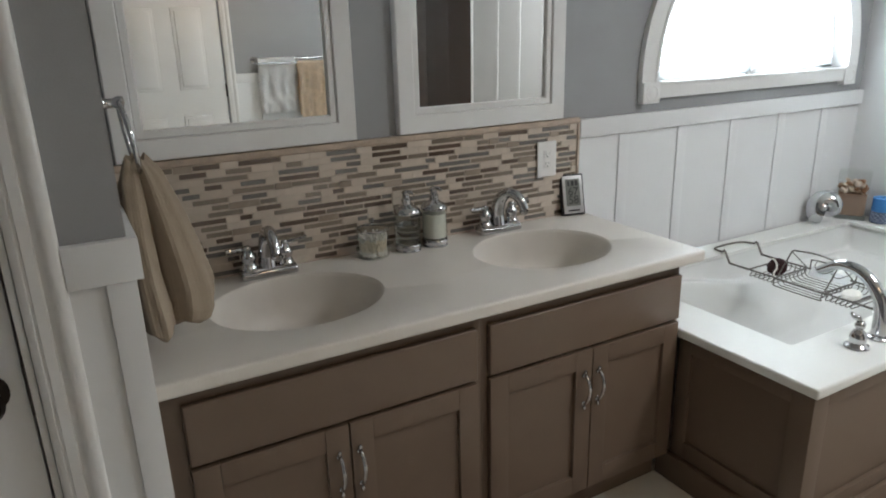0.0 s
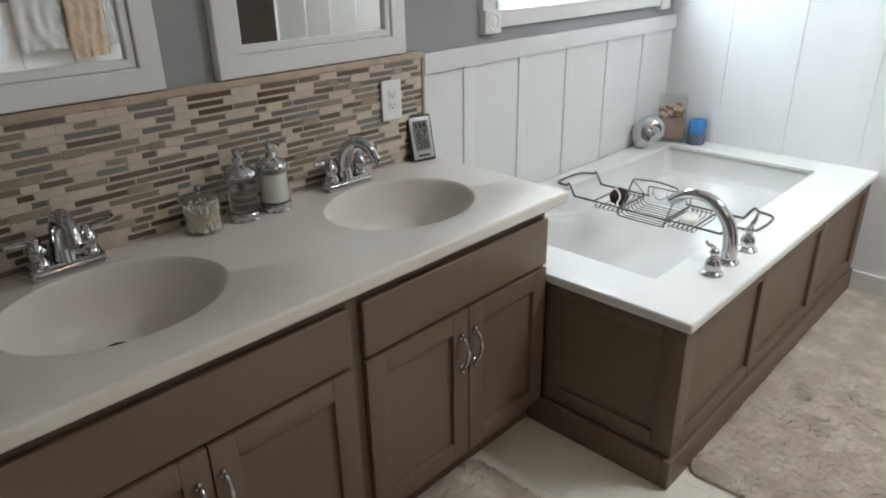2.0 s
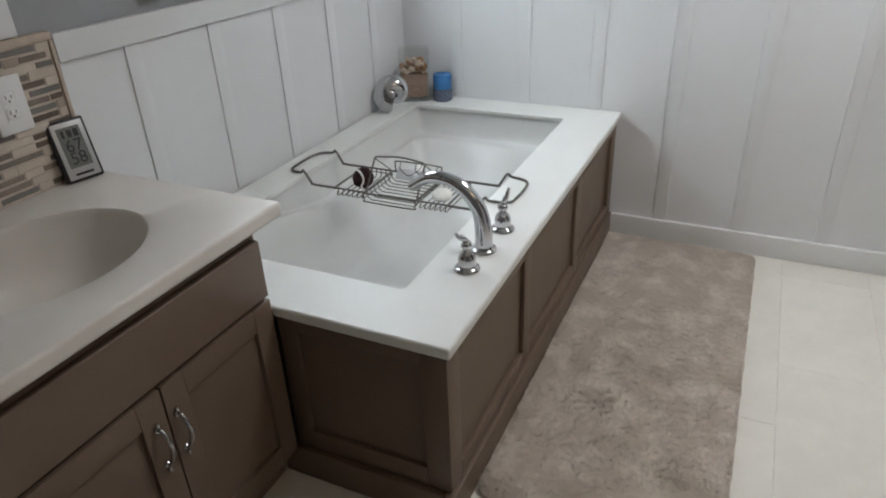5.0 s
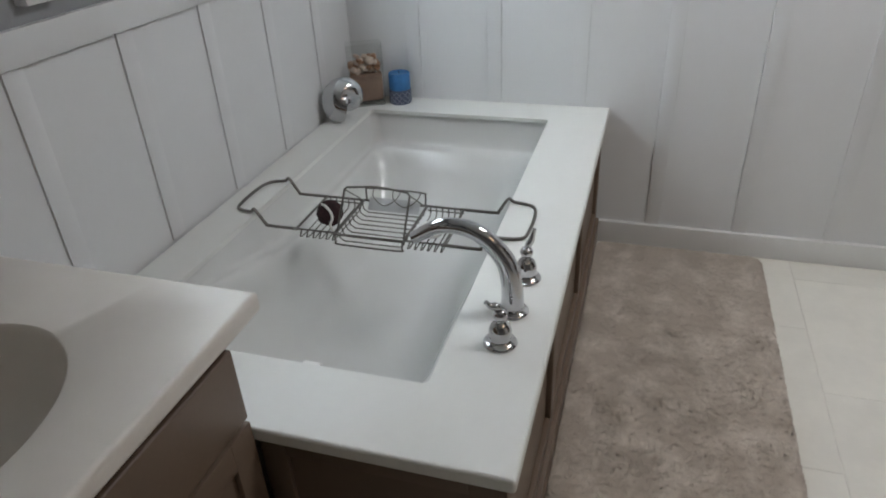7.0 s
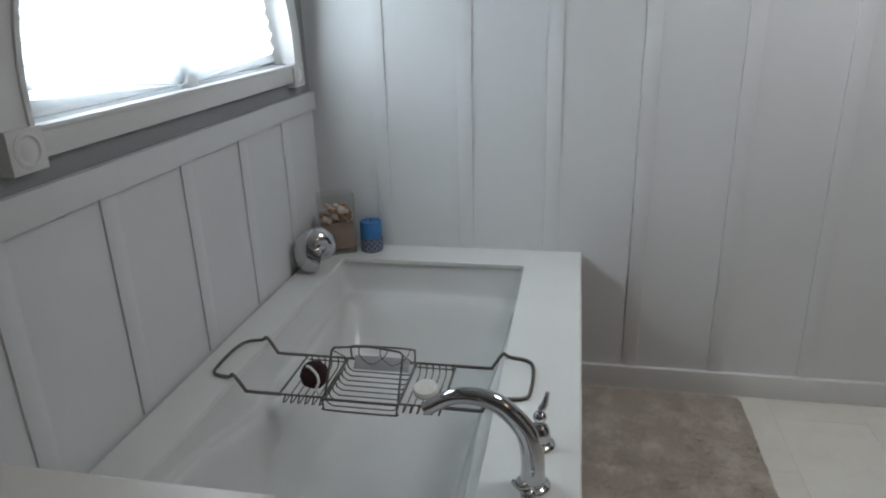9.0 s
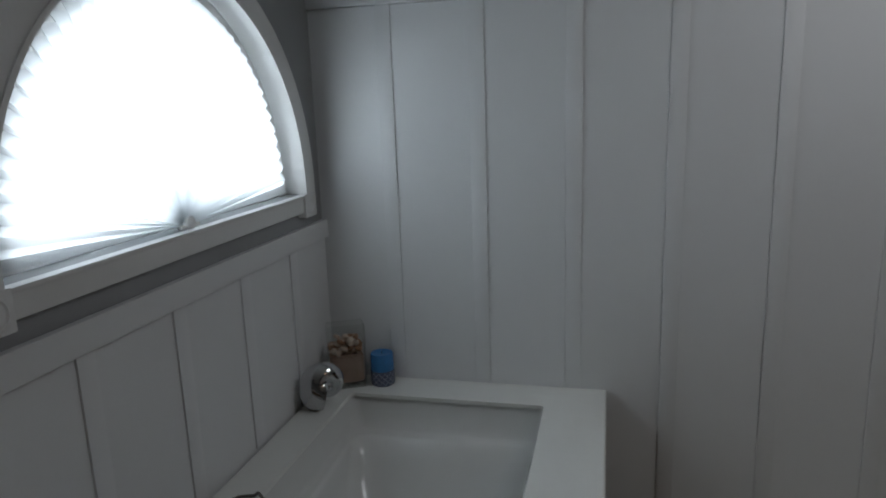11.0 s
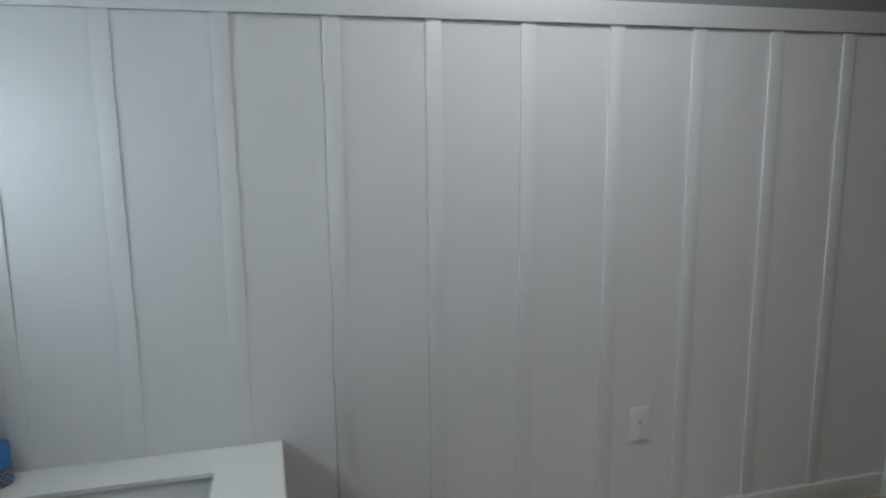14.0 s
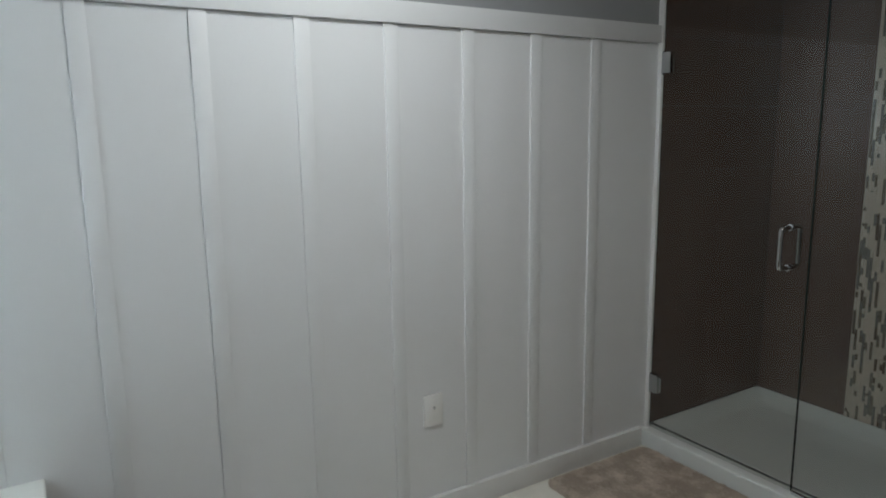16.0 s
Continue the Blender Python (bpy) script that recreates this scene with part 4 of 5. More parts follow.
def cable_plate(m, label):
    """A plain plate with one cable socket in its middle, built facing -y."""
    t = thing("cable_plate", (0, 0, 0), label, "wall plate")
    plate = box(-0.0405, 0.0405, -0.0095, 0, -0.062, 0.062, 0.0025, 2)
    plate.transform(m)
    part("plate", plate, PLATE, t, smooth=True)
    turn = Matrix.Rotation(radians(90), 4, "X")
    part("socket", lathe([(0.0062, 0), (0.0062, 0.003), (0.0045, 0.004), (0.0040, 0.008), (0.0018, 0.008), (0.0015, 0.003), (0, 0.003)], m=m @ Matrix.Translation((0, -0.0094, 0.010)) @ turn, seg=16), SILVER, t, "small metal cable socket", smooth=True)
    for z in (-0.042, 0.042):
        part("screw", lathe([(0.003, 0), (0.003, 0.001), (0, 0.0012)], m=m @ Matrix.Translation((0, -0.0095, z)) @ turn, seg=10), PLATE, t)


cable_plate(Matrix.Translation((PX, -0.320, 0.452)) @ Matrix.Rotation(radians(-90), 4, "Z"), "plain white wall plate with a cable socket on white panelling")


# ---- towels ----
def towel_ring():
    t = thing("towel_ring", (0, 0, 0), "chrome towel ring on the side wall", "towel ring")
    y, z = 1.575, 1.335
    part("post", lathe([(0.026, 0), (0.026, 0.004), (0.018, 0.008), (0.010, 0.018), (0.009, 0.034), (0.013, 0.042), (0.013, 0.052), (0, 0.056)], m=Matrix.Translation((0.305, y, z)) @ Matrix.Rotation(radians(90), 4, "Y")), CHROME, t, smooth=True)
    r = 0.072
    pts = [(0.349 + 0.016 * (1 - math.cos(a)) * 0.5, y + r * math.sin(a), z - r + 0.002 + r * math.cos(a)) for a in [2 * math.pi * i / 40 for i in range(40)]]
    part("ring", tube(pts, 0.0052, 10, closed=True), CHROME, t, smooth=True)


towel_ring()


def cloth_lobe(stations, folds, seed, bm=None):
    """A hanging bunch of cloth: rings (x, y, z, half depth, half width) with deepening folds."""
    bm = bm or bmesh.new()
    n = 72
    last = None
    fine = []
    for (a, b) in zip(stations, stations[1:]):
        for s in range(6):
            k = s / 6
            k = k * k * (3 - 2 * k)
            fine.append([p + (q - p) * k for p, q in zip(a, b)])
    fine.append(list(stations[-1]))
    for j, (x, y, z, hx, hy) in enumerate(fine):
        ring = []
        for i in range(n):
            a = 2 * math.pi * i / n
            f = 1 + 0.05 * math.sin(folds * a + seed + 0.6 * math.sin(j * 0.13)) + 0.010 * math.sin((folds * 4 + 3) * a + 2.1 * seed) + 0.05 * noise.noise((math.cos(a) * 2, math.sin(a) * 2 + seed, z * 14))
            ring.append(bm.verts.new((x + hx * f * math.cos(a), y + hy * f * math.sin(a), z + 0.006 * math.sin(3 * a + seed))))
        if last:
            bridge(bm, last, ring)
        else:
            bm.faces.new(ring)
        last = ring
    bm.faces.new(last)
    return bm


t = thing("hand_towel", (0, 0, 0), "olive taupe hand towel gathered through a towel ring", "towel")
part("outer_fall", cloth_lobe([(0.366, 1.572, 1.228, 0.014, 0.020), (0.380, 1.568, 1.19, 0.028, 0.038), (0.398, 1.556, 1.10, 0.040, 0.060), (0.412, 1.546, 1.02, 0.048, 0.071), (0.420, 1.540, 0.955, 0.053, 0.077), (0.418, 1.537, 0.915, 0.054, 0.077), (0.414, 1.536, 0.893, 0.048, 0.070), (0.411, 1.536, 0.880, 0.030, 0.046)], 7, 1.0), OLIVE, t, "ribbed olive cloth", smooth=True)
part("inner_fall", cloth_lobe([(0.350, 1.565, 1.226, 0.012, 0.020), (0.343, 1.555, 1.18, 0.022, 0.042), (0.339, 1.525, 1.08, 0.025, 0.066), (0.341, 1.512, 1.00, 0.027, 0.072), (0.347, 1.503, 0.925, 0.032, 0.074), (0.350, 1.499, 0.888, 0.030, 0.068), (0.350, 1.498, 0.874, 0.018, 0.050)], 6, 2.4), OLIVE, t, "ribbed olive cloth", smooth=True)


def towel_bar():
    t = thing("towel_bar", (0, 0, 0), "chrome double towel bar above white panelling", "towel bar")
    for x in (1.60, 2.24):
        p = part("bracket", lathe([(0.026, 0), (0.026, 0.004), (0.012, 0.012), (0.010, 0.03)], m=Matrix.Translation((x, YS, 1.24)) @ Matrix.Rotation(radians(-90), 4, "X")), CHROME, t, smooth=True)
        part("arm", tube(curve([(x, YS + 0.02, 1.24), (x, YS + 0.06, 1.243), (x, YS + 0.105, 1.215)], 6), 0.009, 10), CHROME, p, smooth=True)
    for y, z in ((0.062, 1.243), (0.105, 1.215)):
        part("bar", tube([(1.60, YS + y, z), (1.9, YS + y, z), (2.24, YS + y, z)], 0.007, 12), CHROME, t, smooth=True)


towel_bar()


def draped_towel(x0, x1, y, ztop, zback, zfront, m, label, seed):
    """A towel folded over a bar: both falls, the bend, and the cloth's thickness."""
    t = thing("towel", (0, 0, 0), label, "towel", "towels on the bar")
    prof = [(-0.013, zback)] + [(-0.013, zback + (ztop - 0.012 - zback) * k / 16) for k in range(1, 17)]
    prof += [(-0.013 * math.cos(a), ztop - 0.012 + 0.013 * math.sin(a)) for a in (0.6, 1.2, 1.57, 1.95, 2.5)]
    prof += [(0.013 + 0.010 * k / 24, ztop - 0.012 + (zfront - ztop + 0.012) * k / 24) for k in range(25)]
    nx = 40
    bm = bmesh.new()
    grid = []
    for i in range(nx + 1):
        x = x0 + (x1 - x0) * i / nx
        row = []
        for j, (dy, z) in enumerate(prof):
            loose = min(1, (ztop - z) / 0.15)
            w = 0.012 * loose * (0.5 * math.sin(i * 0.55 + seed + j * 0.15) + 1.3 * noise.noise((x * 18, z * 13 + x * 5, seed)) + 0.6 * noise.noise((x * 34, z * 30, seed)))
            row.append(bm.verts.new((x + 0.01 * loose * noise.noise((z * 9, seed, i * 0.05)), y + dy + w, z)))
        grid.append(row)
    for a, b in zip(grid, grid[1:]):
        for j in range(len(prof) - 1):
            bm.faces.new((a[j], a[j + 1], b[j + 1], b[j]))
    bmesh.ops.solidify(bm, geom=bm.faces[:], thickness=0.010)
    part("cloth", bm, m, t, smooth=True)
    return t


draped_towel(1.612, 1.895, YS + 0.062, 1.254, 0.84, 0.86, TOWELW, "white terry towel hung over the towel bar", 0.4)
draped_towel(1.900, 2.135, YS + 0.105, 1.226, 0.82, 0.79, TOWELT, "tan terry towel hung over the towel bar", 2.2)
draped_towel(2.145, 2.232, YS + 0.062, 1.254, 0.84, 0.87, TOWELW, "narrow white terry towel hung over the towel bar", 4.4)


# ---- on the tub deck ----
def tub_faucet():
    t = thing("tub_faucet", (0, 0, 0), "polished chrome roman tub faucet with two lever handles", "tub faucet")
    x, y = 2.240, 1.050
    bm = lathe([(0.033, 0), (0.0345, 0.004), (0.031, 0.008), (0.0265, 0.010), (0.0245, 0.016)], (x, y, DT), 36, soft=4)
    pts = curve([(x, y, DT + 0.008), (x, y + 0.002, DT + 0.07), (x, y + 0.020, DT + 0.130), (x, y + 0.075, DT + 0.182), (x, y + 0.145, DT + 0.188), (x + 0.002, y + 0.208, DT + 0.152)], 8)
    k = len(pts)
    part("spout", tube(pts, [0.0245 - 0.011 * i / (k - 1) for i in range(k)], 28, bm), CHROME, t, smooth=True, sharp=60)
    for hx, hy, way, up in ((2.131, 1.052, (-0.2, 0.55), 0.7), (2.370, 1.045, (0.15, -0.3), 1.5)):
        h = part("handle", lathe([(0.033, 0), (0.034, 0.004), (0.030, 0.009), (0.0265, 0.011), (0.0225, 0.016), (0.0230, 0.026), (0.0220, 0.036), (0.0175, 0.047), (0.0115, 0.054), (0.0100, 0.058), (0.0135, 0.064), (0.0140, 0.072), (0.0090, 0.080), (0, 0.082)], (hx, hy, DT), 32, soft=4), CHROME, t, smooth=True, sharp=75)
        pts = curve([(hx, hy, DT + 0.076), (hx + way[0] * 0.012, hy + way[1] * 0.012, DT + 0.088), (hx + way[0] * 0.030, hy + way[1] * 0.030, DT + 0.082 + 0.012 * up), (hx + way[0] * 0.048, hy + way[1] * 0.048, DT + 0.080 + 0.030 * up)], 6)
        part("lever", tube(pts, [0.0045 + 0.0035 * math.sin(math.pi * min(1, i / 16)) for i in range(len(pts))], 10), CHROME, h, smooth=True)


tub_faucet()


def bath_caddy():
    t = thing("bath_caddy", (0, 0, 0), "pewter wire bath caddy laid across the tub", "bath caddy")
    xa, xb = 2.522, 2.722
    zr, zd = 0.524, DT + 0.0046
    for s, yb, yo in ((1, 1.700, 1.893), (-1, 1.290, 1.076)):
        lip = 1.826 if s > 0 else 1.155
        a, b = lip - s * 0.030, lip - s * 0.004
        pts = [(xa, yb, zr), (xa, a - s * 0.010, zr), (xa, a, zr + 0.006), (xa, b, zd + 0.010), (xa + 0.002, b + s * 0.014, zd + 0.002), (xa + 0.014, yo - s * 0.012, zd), (xa + 0.055, yo, zd), (xb - 0.055, yo, zd), (xb - 0.010, yo - s * 0.016, zd), (xb + 0.002, b + s * 0.016, zd + 0.002), (xb + 0.001, b, zd + 0.010), (xb, a, zr + 0.006), (xb, a - s * 0.010, zr), (xb, yb, zr)]
        part("end_loop", tube(curve(pts, 5), 0.0044, 8), NICKEL, t, smooth=True)
    # side trays: heavy rim, cross wires bent down below it like combs
    for y0, y1, cnt in ((1.588, 1.703, 6), (1.285, 1.392, 6)):
        tr = part("side_tray", tube([(xa, y0, zr), (xa, y1, zr), (xb, y1, zr), (xb, y0, zr)], 0.0036, 8, closed=True), NICKEL, t, smooth=True)
        for i in range(cnt):
            y = y0 + (y1 - y0) * (i + 0.5) / cnt
            pts = [(xa, y - 0.007, zr), (xa - 0.002, y, zr - 0.022), (xa + 0.010, y, zr - 0.028), (xb - 0.012, y, zr - 0.028), (xb - 0.001, y, zr - 0.020), (xb, y, zr)]
            part("wire", tube(pts, 0.0019, 6), NICKEL, tr, smooth=True)
        part("front_wire", tube([(xb - 0.001, y0, zr - 0.012), (xb - 0.001, y1, zr - 0.012)], 0.0019, 6), NICKEL, tr)
    # middle tray with long wires that turn up at both ends
    y0, y1 = 1.394, 1.586
    tr = part("middle_tray", tube([(xa - 0.006, y0, zr), (xa - 0.006, y1, zr), (xb, y1, zr), (xb, y0, zr)], 0.0040, 8, closed=True), NICKEL, t, smooth=True)
    part("lower_rim", tube(curve([(xa - 0.008, y0, zr), (xa - 0.010, y0 + 0.003, zr - 0.020), (xa - 0.010, y0 + 0.014, zr - 0.028), (xa - 0.010, y1 - 0.014, zr - 0.028), (xa - 0.010, y1 - 0.003, zr - 0.020), (xa - 0.008, y1, zr)], 4), 0.0024, 6), NICKEL, tr, smooth=True)
    for i in range(8):
        x = xa + 0.012 + (xb - xa - 0.030) * i / 7
        pts = [(x, y0, zr), (x, y0 + 0.005, zr - 0.020), (x, y0 + 0.018, zr - 0.029), (x, y1 - 0.018, zr - 0.029), (x, y1 - 0.005, zr - 0.020), (x, y1, zr)]
        part("wire", tube(pts, 0.0020, 6), NICKEL, tr, smooth=True)
    # page holder: a tall bowed hoop hinged at the near rail, braced to the back
    xh, zh = xa + 0.078, zr + 0.098
    hoop = part("page_holder", tube([(xa + 0.006, y1 - 0.002, zr), (xh, y1 - 0.003, zh - 0.006), (xh + 0.003, y1 - 0.010, zh)] + curve([(xh + 0.003, y1 - 0.014, zh), (xh + 0.007, (y0 + y1) / 2, zh + 0.006), (xh + 0.003, y0 + 0.014, zh)], 6) + [(xh + 0.002, y0 + 0.008, zh - 0.002), (xh, y0 + 0.003, zh - 0.008), (xa + 0.006, y0 + 0.002, zr)], 0.0030, 8), NICKEL, t, smooth=True)
    for y in (y0 + 0.004, y1 - 0.004):
        part("brace", tube([(xh, y, zh - 0.006), (xb - 0.010, y, zr + 0.004)], 0.0019, 6), NICKEL, hoop, smooth=True)
    # book rest at the back rail: upright frame, page clips and a flat plate
    rk = part("book_rest", tube(curve([(xb, y1 - 0.010, zr), (xb + 0.004, y1 - 0.008, zr + 0.028), (xb + 0.005, y1 - 0.016, zr + 0.037), (xb + 0.005, (y0 + y1) / 2, zr + 0.039), (xb + 0.005, y0 + 0.012, zr + 0.037), (xb + 0.004, y0 + 0.004, zr + 0.028), (xb, y0 + 0.004, zr)], 5), 0.0026, 8), NICKEL, t, smooth=True)
    plate = box(-0.001, 0.001, y0 + 0.014, y1 - 0.024, 0.0, 0.038, 0.0005, 1)
    plate.transform(Matrix.Translation((xb - 0.034, 0, zr - 0.012)) @ Matrix.Rotation(radians(42), 4, "Y"))
    part("plate", plate, SILVER, rk, "flat metal book rest")
    for y in (1.452, 1.512):
        part("page_clip", tube(curve([(xb + 0.004, y - 0.042, zr + 0.037), (xb - 0.020, y - 0.034, zr + 0.022), (xb - 0.030, y, zr + 0.004), (xb - 0.020, y + 0.034, zr + 0.022), (xb + 0.004, y + 0.042, zr + 0.037)], 5), 0.0017, 6), NICKEL, rk, smooth=True)


bath_caddy()
s = thing("scrubber", (0, 0, 0), "dark maroon bath scrubber with a white cord in the caddy", "bath scrubber")
bm = lathe([(0, -0.020), (0.020, -0.018), (0.033, -0.010), (0.037, 0.0), (0.033, 0.010), (0.020, 0.018), (0, 0.020)], m=Matrix.Translation((2.606, 1.640, 0.536)) @ Matrix.Rotation(radians(-50), 4, "Y") @ Matrix.Rotation(radians(10), 4, "X"), soft=3)
for v in bm.verts:
    v.co += 0.003 * noise.noise_vector(v.co * 90)
part("puff", bm, MAROON, s, smooth=True)
part("cord", tube(curve([(2.590, 1.652, 0.569), (2.576, 1.634, 0.572), (2.566, 1.616, 0.560), (2.558, 1.610, 0.544), (2.550, 1.614, 0.530), (2.545, 1.606, 0.512), (2.552, 1.622, 0.504)], 5), 0.0036, 7), COTTON, s, "white cord loop", smooth=True)
s = thing("soap_bar", (0, 0, 0), "round white soap in the caddy tray", "soap")
bm = lathe([(0, -0.012), (0.022, -0.012), (0.032, -0.006), (0.034, 0.002), (0.030, 0.010), (0.018, 0.015), (0, 0.016)], m=Matrix.Translation((2.612, 1.345, 0.513)) @ Matrix.Rotation(radians(-10), 4, "Y"))
part("soap", bm, COTTON, s, smooth=True)


def shell_ornament():
    t = thing("shell_ornament", (0, 0, 0), "polished chrome nautilus shell ornament standing on the tub deck", "ornament")
    m = Matrix.Translation((3.245, 1.876, DT)) @ Matrix.Rotation(radians(-58), 4, "Z") @ Matrix.Rotation(radians(-10), 4, "X")
    # one outer whorl that wraps the coil: flanks as (share of the radius, share of the half width)
    flank = ((0.01, 0.93), (0.10, 0.94), (0.22, 0.985), (0.36, 1.0), (0.52, 0.95), (0.67, 0.83), (0.80, 0.66), (0.90, 0.46), (0.97, 0.24), (1.0, 0.0))
    ring = [(f, -w) for f, w in flank] + [(f, w) for f, w in flank[-2::-1]]
    n = 90
    bm = bmesh.new()
    rows = []
    for i in range(n + 1):
        turn = 2.25 * math.pi * i / n
        r = 0.108 * math.exp(-0.135 * turn)
        a = radians(254) - turn
        # the lip of the opening is cut level and stands on the deck
        rows.append([bm.verts.new(m @ Vector((0.022 + f * r * math.cos(a), w * 0.46 * r, max(0.0, 0.078 + f * r * math.sin(a))))) for f, w in ring])
    for p, q in zip(rows, rows[1:]):
        for k in range(len(ring) - 1):
            bm.faces.new((p[k], p[k + 1], q[k + 1], q[k]))
    bm.faces.new(rows[0])
    bm.faces.new(rows[-1])
    bmesh.ops.recalc_face_normals(bm, faces=bm.faces[:])
    low = min(v.co.z for v in bm.verts)
    bmesh.ops.translate(bm, verts=bm.verts[:], vec=(0, 0, DT + 0.0005 - low))
    part("shell", bm, CHROME, t, smooth=True, sharp=55)


shell_ornament()


def shell_vase():
    t = thing("shell_vase", (0, 0, 0), "square glass vase of brown sand topped with sea shells", "vase")
    m = Matrix.Translation((3.446, 1.860, DT)) @ Matrix.Rotation(radians(-62), 4, "Z")

    def taper(w0, w1, z0, z1, d=0.55, b=0.006):
        bm = box(-0.5, 0.5, -0.5, 0.5, 0, 1)
        for v in bm.verts:
            w = w0 + (w1 - w0) * v.co.z
            v.co = m @ Vector((v.co.x * w, v.co.y * w * d, z0 + (z1 - z0) * v.co.z))
        bmesh.ops.bevel(bm, geom=bm.edges[:], offset=b, segments=2, affect="EDGES")
        return bm
    bm = taper(0.128, 0.132, 0.0, 0.235, 0.55, 0.004)
    bm.normal_update()
    bmesh.ops.delete(bm, geom=[f for f in bm.faces if f.normal.z > 0.9], context="FACES")
    part("glass", bm, PANE, t, "clear glass walls").visible_shadow = False
    part("sand", taper(0.116, 0.119, 0.020, 0.122, 0.50), SAND, t, "brown sand", smooth=True)
    part("foot", taper(0.122, 0.120, 0.001, 0.017, 0.52, 0.003), PANE, t, "thick clear glass foot").visible_shadow = False
    rng = random.Random(8)
    for i in range(48):
        k = i / 48
        p = m @ Vector((rng.uniform(-0.056, 0.056) * (1 - 0.35 * k), rng.uniform(-0.024, 0.024), 0.124 + 0.058 * k))
        rr = rng.uniform(0.008, 0.016)
        bm = bmesh.new()
        bmesh.ops.create_icosphere(bm, subdivisions=2, radius=rr)
        sq = rng.uniform(0.45, 0.8)
        for v in bm.verts:
            a = math.atan2(v.co.y, v.co.x)
            v.co *= (1 + 0.07 * math.sin(9 * a)) * (1 + 0.45 * max(0, math.cos(a)))
            v.co.z *= sq
        bm.transform(Matrix.Translation(p) @ Euler((rng.uniform(0, 6), rng.uniform(0, 6), rng.uniform(0, 6))).to_matrix().to_4x4())
        part("shell", bm, SHELLS, t, smooth=True)


shell_vase()


def candle():
    t = thing("candle", (0, 0, 0), "blue pillar candle with a patterned lower band", "candle")
    cx, cy, r = 3.487, 1.742, 0.041
    part("wax", lathe([(0, 0.055), (r - 0.0005, 0.055), (r, 0.060), (r, 0.112), (r - 0.003, 0.117), (0.02, 0.114), (0, 0.112)], (cx, cy, DT), 36), BLUE, t, "blue wax", smooth=True)
    part("wick", tube([(cx, cy, DT + 0.11), (cx + 0.001, cy, DT + 0.123)], 0.0012, 6), INK, t)
    bd = part("band", lathe([(0, 0.0), (r - 0.002, 0.0), (r + 0.001, 0.003), (r + 0.001, 0.055), (0, 0.055)], (cx, cy, DT), 36), BLUEBAND, t, "blue-grey patterned band", smooth=True)
    bm = bmesh.new()
    for s in (-1, 1):
        for k in range(12):
            pts = [(cx + (r + 0.0015) * math.cos(2 * math.pi * (k / 12 + s * u / 9 * 0.17)), cy + (r + 0.0015) * math.sin(2 * math.pi * (k / 12 + s * u / 9 * 0.17)), DT + 0.006 + 0.044 * u / 9) for u in range(10)]
            tube(pts, 0.0011, 4, bm)
    part("lattice", bm, LATTICE, bd, "pale lattice pattern")


candle()


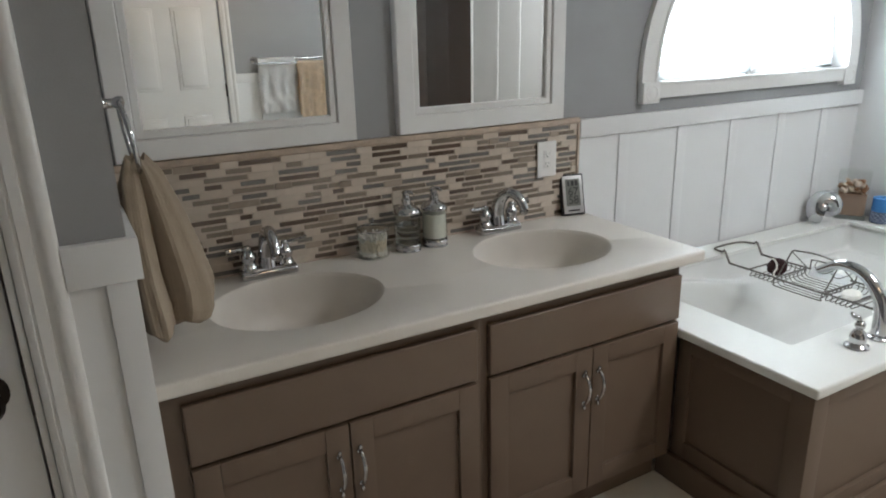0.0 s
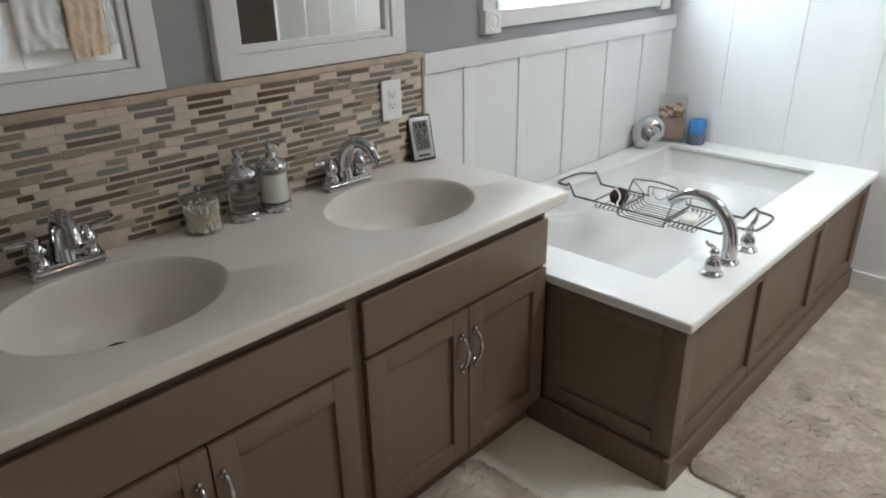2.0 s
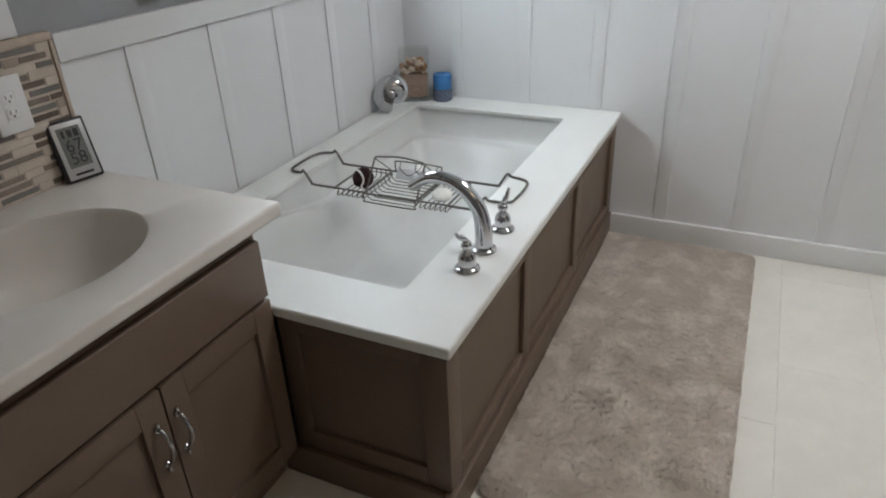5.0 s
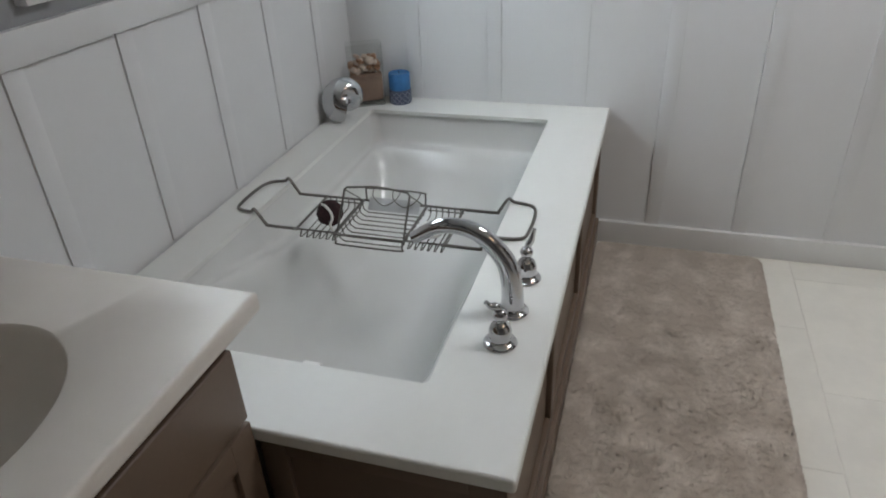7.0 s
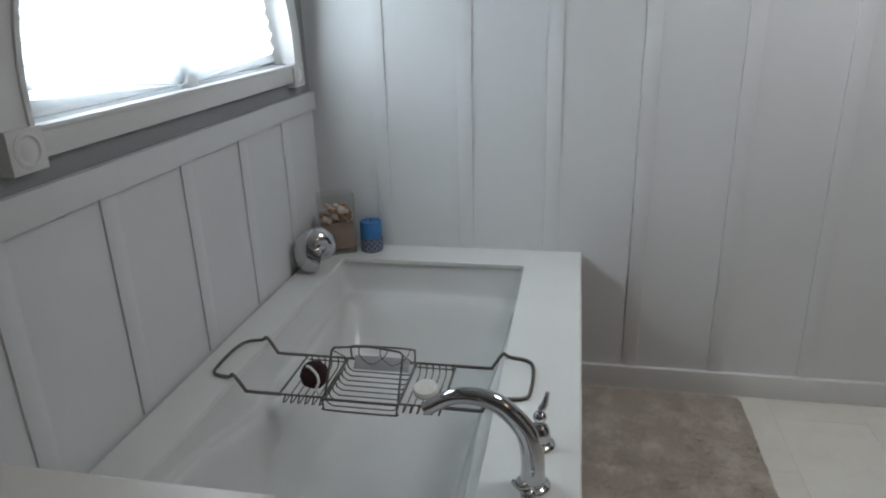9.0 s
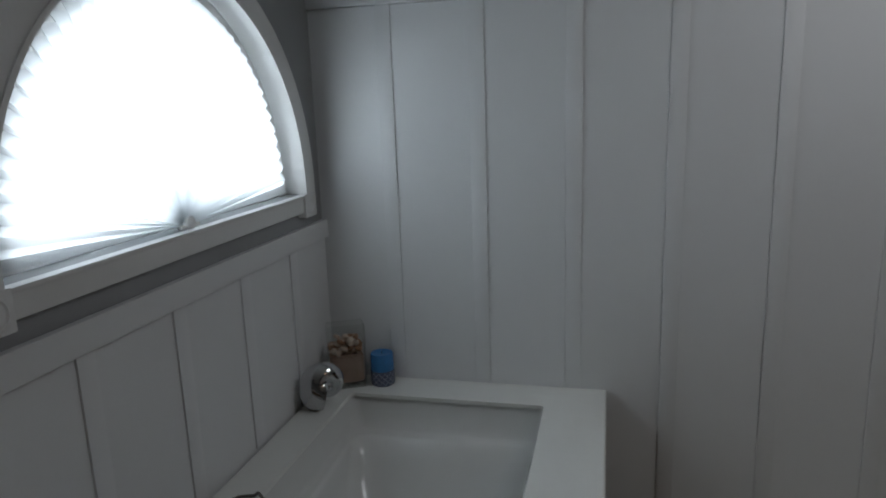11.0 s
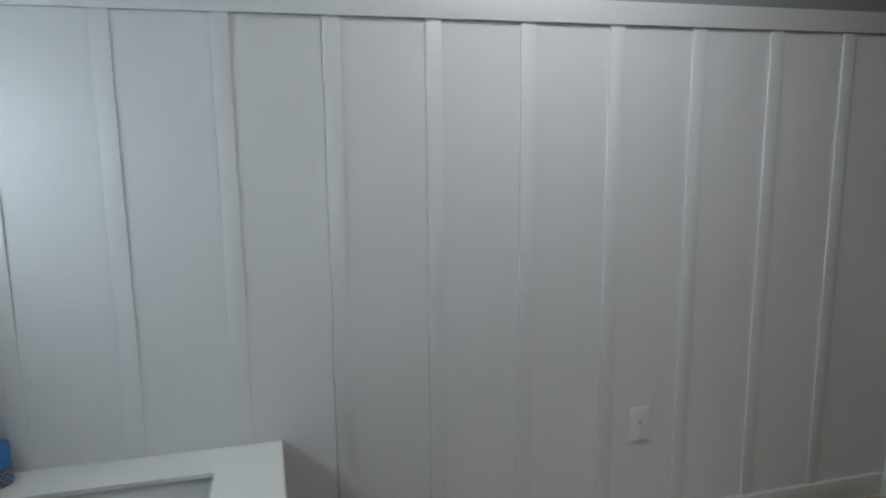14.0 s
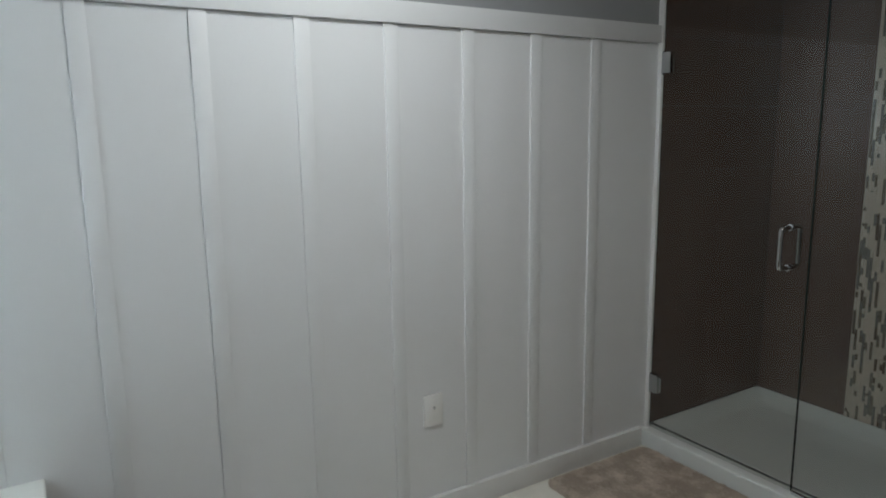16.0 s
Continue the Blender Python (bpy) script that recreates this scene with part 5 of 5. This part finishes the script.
# ---- rugs ----
def shag_rug(x0, x1, y0, y1, m, label, count, seed):
    t = thing("bath_rug", (0, 0, 0), label, "rug", "bath rugs")
    part("backing", box(x0 + 0.03, x1 - 0.03, y0 + 0.03, y1 - 0.03, 0.0005, 0.004, 0.001), RUGB, t)
    cr = 0.045

    def rounded(x, y):
        """Draws a point of the corner square in to the rounded corner."""
        ox, oy = min(max(x, x0 + cr), x1 - cr), min(max(y, y0 + cr), y1 - cr)
        d = math.hypot(x - ox, y - oy)
        k = cr / d if d > cr else 1
        return ox + (x - ox) * k, oy + (y - oy) * k
    bm = bmesh.new()
    nx, ny = int((x1 - x0) / 0.009), int((y1 - y0) / 0.009)
    grid = []
    for i in range(nx + 1):
        col = []
        for j in range(ny + 1):
            x, y = x0 + (x1 - x0) * i / nx, y0 + (y1 - y0) * j / ny
            edge = min(i, nx - i, j, ny - j)
            z = 0.0135 + 0.0022 * noise.noise((x * 48, y * 48, seed)) + 0.001 * noise.noise((x * 5, y * 5, seed))
            wob = 0.006 * noise.noise((x * 14, y * 14, seed + 7)) if edge == 0 else 0
            x, y = rounded(x, y)
            col.append(bm.verts.new((x + wob, y + wob, 0.002 if edge == 0 else (z * 0.8 if edge == 1 else z))))
        grid.append(col)
    for a, b in zip(grid, grid[1:]):
        for j in range(ny):
            bm.faces.new((a[j], a[j + 1], b[j + 1], b[j]))
    part("pile_base", bm, m, t, smooth=True)
    rng = np.random.default_rng(seed)
    px, py = rng.uniform(x0 + 0.001, x1 - 0.001, count), rng.uniform(y0 + 0.001, y1 - 0.001, count)
    ox, oy = np.clip(px, x0 + cr, x1 - cr), np.clip(py, y0 + cr, y1 - cr)
    inside = np.hypot(px - ox, py - oy) < cr
    px, py = px[inside], py[inside]
    count = len(px)
    swirl = np.array([noise.noise((a * 9, b * 9, seed)) for a, b in zip(px, py)])
    ang = swirl * 5 + rng.uniform(-1.5, 1.5, count)
    ln = 0.003 + 0.0012 * swirl + rng.uniform(-0.001, 0.001, count)
    w = rng.uniform(0.0011, 0.0021, count)
    dx, dy = np.cos(ang), np.sin(ang)
    def tuft(a, b):
        return noise.noise((a * 48, b * 48, seed)) + 0.5 * noise.noise((a * 95, b * 95, seed))
    clump = np.array([tuft(a, b) for a, b in zip(px, py)])
    cgx = np.array([tuft(a + 0.004, b) for a, b in zip(px, py)]) - clump
    cgy = np.array([tuft(a, b + 0.004) for a, b in zip(px, py)]) - clump
    h = 0.0180 + rng.uniform(-0.0012, 0.0012, count) + 0.0038 * clump
    v = np.zeros((count, 4, 3))
    for s in range(3):
        a = ang + s * 2.0944
        v[:, s] = np.c_[px + 1.5 * w * np.cos(a), py + 1.5 * w * np.sin(a), np.full(count, 0.008)]
    v[:, 3] = np.c_[px + dx * ln, py + dy * ln, h]
    i = np.arange(count)[:, None] * 4
    tris = (i + [0, 1, 3]).tolist() + (i + [1, 2, 3]).tolist() + (i + [2, 0, 3]).tolist()
    me = bpy.data.meshes.new("shag")
    me.from_pydata(v.reshape(-1, 3).tolist(), [], tris)
    nrm = np.repeat(np.c_[dx * 0.12 - 0.85 * cgx, dy * 0.12 - 0.85 * cgy, np.ones(count)] + rng.normal(0, 0.14, (count, 3)), 4, axis=0)
    nrm /= np.linalg.norm(nrm, axis=1)[:, None]
    me.normals_split_custom_set_from_vertices(nrm.tolist())
    me.materials.append(m)
    ob = new("shag", me)
    ob.parent = t
    tagged(ob, "soft shag pile with brushed patches", kind="stuff")


shag_rug(1.925, 3.515, 0.352, 0.961, RUG, "long taupe shag bath rug beside the tub", 160000, 4)
shag_rug(2.45, 3.515, -1.455, -0.845, RUGBR, "tan shag bath rug before the shower", 85000, 9)
shag_rug(0.62, 1.535, 0.82, 1.466, RUG, "taupe shag bath rug before the vanity", 75000, 14)


# ---- floor tiles ----
fl = structure("floor", "cream ceramic floor laid in offset rows", "floor")
part("grout_bed", box(X0, XE, -1.6, 1.966, -0.1, -0.0015), GROUT, fl)
full = None
for r in range(-6, 4):
    y0 = 0.251 + 0.305 * r
    x = 2.497 - (0.305 if r % 2 else 0.0) - 0.61 * 6
    while x < XE:
        a, b = max(x, X0), min(x + 0.61, XE)
        c, d = y0, min(y0 + 0.305, 1.47 if a > 0.3 else 1.285)
        if d - c > 0.03 and b - a > 0.02 and d > -1.5:
            whole = b - a > 0.609 and d - c > 0.304
            if whole and full:
                o = new("tile", full)
            else:
                bm = box(0.0012, b - a - 0.0012, 0.0012, d - c - 0.0012, -0.008, 0.0, 0.0012, 1)
                o = part("tile", bm, FLOORT)
                if whole:
                    full = o.data
            o.parent, o.location = fl, (a, c, 0)
        x += 0.61


# ---- mosaic backsplash ----
bk = structure("mosaic_backsplash", "strip mosaic backsplash of cream stone and brown and grey glass", "backsplash")
B0, B1, BZ = 0.308, 1.832, CT + 0.002
part("bed", box(B0, B1, 1.9520, YN, CT - 0.03, 1.140), MGROUT, bk)
part("pencil_trim", box(B0, B1 + 0.010, 1.946, YN, 1.1335, 1.1535, 0.004), PENCIL, bk, "tan pencil trim", smooth=True)
part("pencil_trim", box(B1 - 0.001, B1 + 0.0095, 1.946, YN, BZ, 1.1335, 0.003), PENCIL, bk, "tan pencil trim", smooth=True)
rng = random.Random(21)
shapes = {}
rest = {}
made = 0
ROWS_M = 17
pitch = (1.1335 - BZ) / ROWS_M
for r in range(ROWS_M):
    x = B0
    glassy = rng.random() < 0.5
    while x < B1 - 0.012:
        if glassy:
            m = rng.choices((BROWNG, BLUEG, SANDG), (3.0, 3.4, 4.0))[0]
            ln = rng.choice((0.036, 0.048, 0.072, 0.096, 0.12, 0.12))
        else:
            m = rng.choices((CREAM, TAN), (6, 0.9))[0]
            ln = rng.choice((0.036, 0.048, 0.060, 0.084))
        glassy = rng.random() < 0.22 if glassy else rng.random() < 0.86
        ln = min(ln, B1 - 0.0015 - x)
        z = BZ + r * pitch
        inset = m in (BROWNG, BLUEG, SANDG)
        depth, side, edge = (0.0034, 0.0018, 0.0031) if inset else (0.0046, 0.0003, 0.0003)
        if made < 300 and x > 0.55:
            key = (round(ln, 4), m.name)
            if key not in shapes:
                o = part("tile", box(side, ln - side, -depth, 0.0, edge, pitch - edge, 0.0006 if inset else 0.0002, 1), m, bk)
                shapes[key] = o.data
            else:
                o = new("tile", shapes[key])
            o.parent, o.location = bk, (x, 1.9545, z)
            made += 1
        else:
            bm = rest.setdefault(m.name, (m, bmesh.new()))[1]
            box(x + side, x + ln - side, 1.9545 - depth, 1.9545, z + edge, z + pitch - edge, bm=bm)
        x += ln
for m, bm in rest.values():
    part("more_tiles", bm, m, bk, "strip mosaic tiles", kind="stuff")
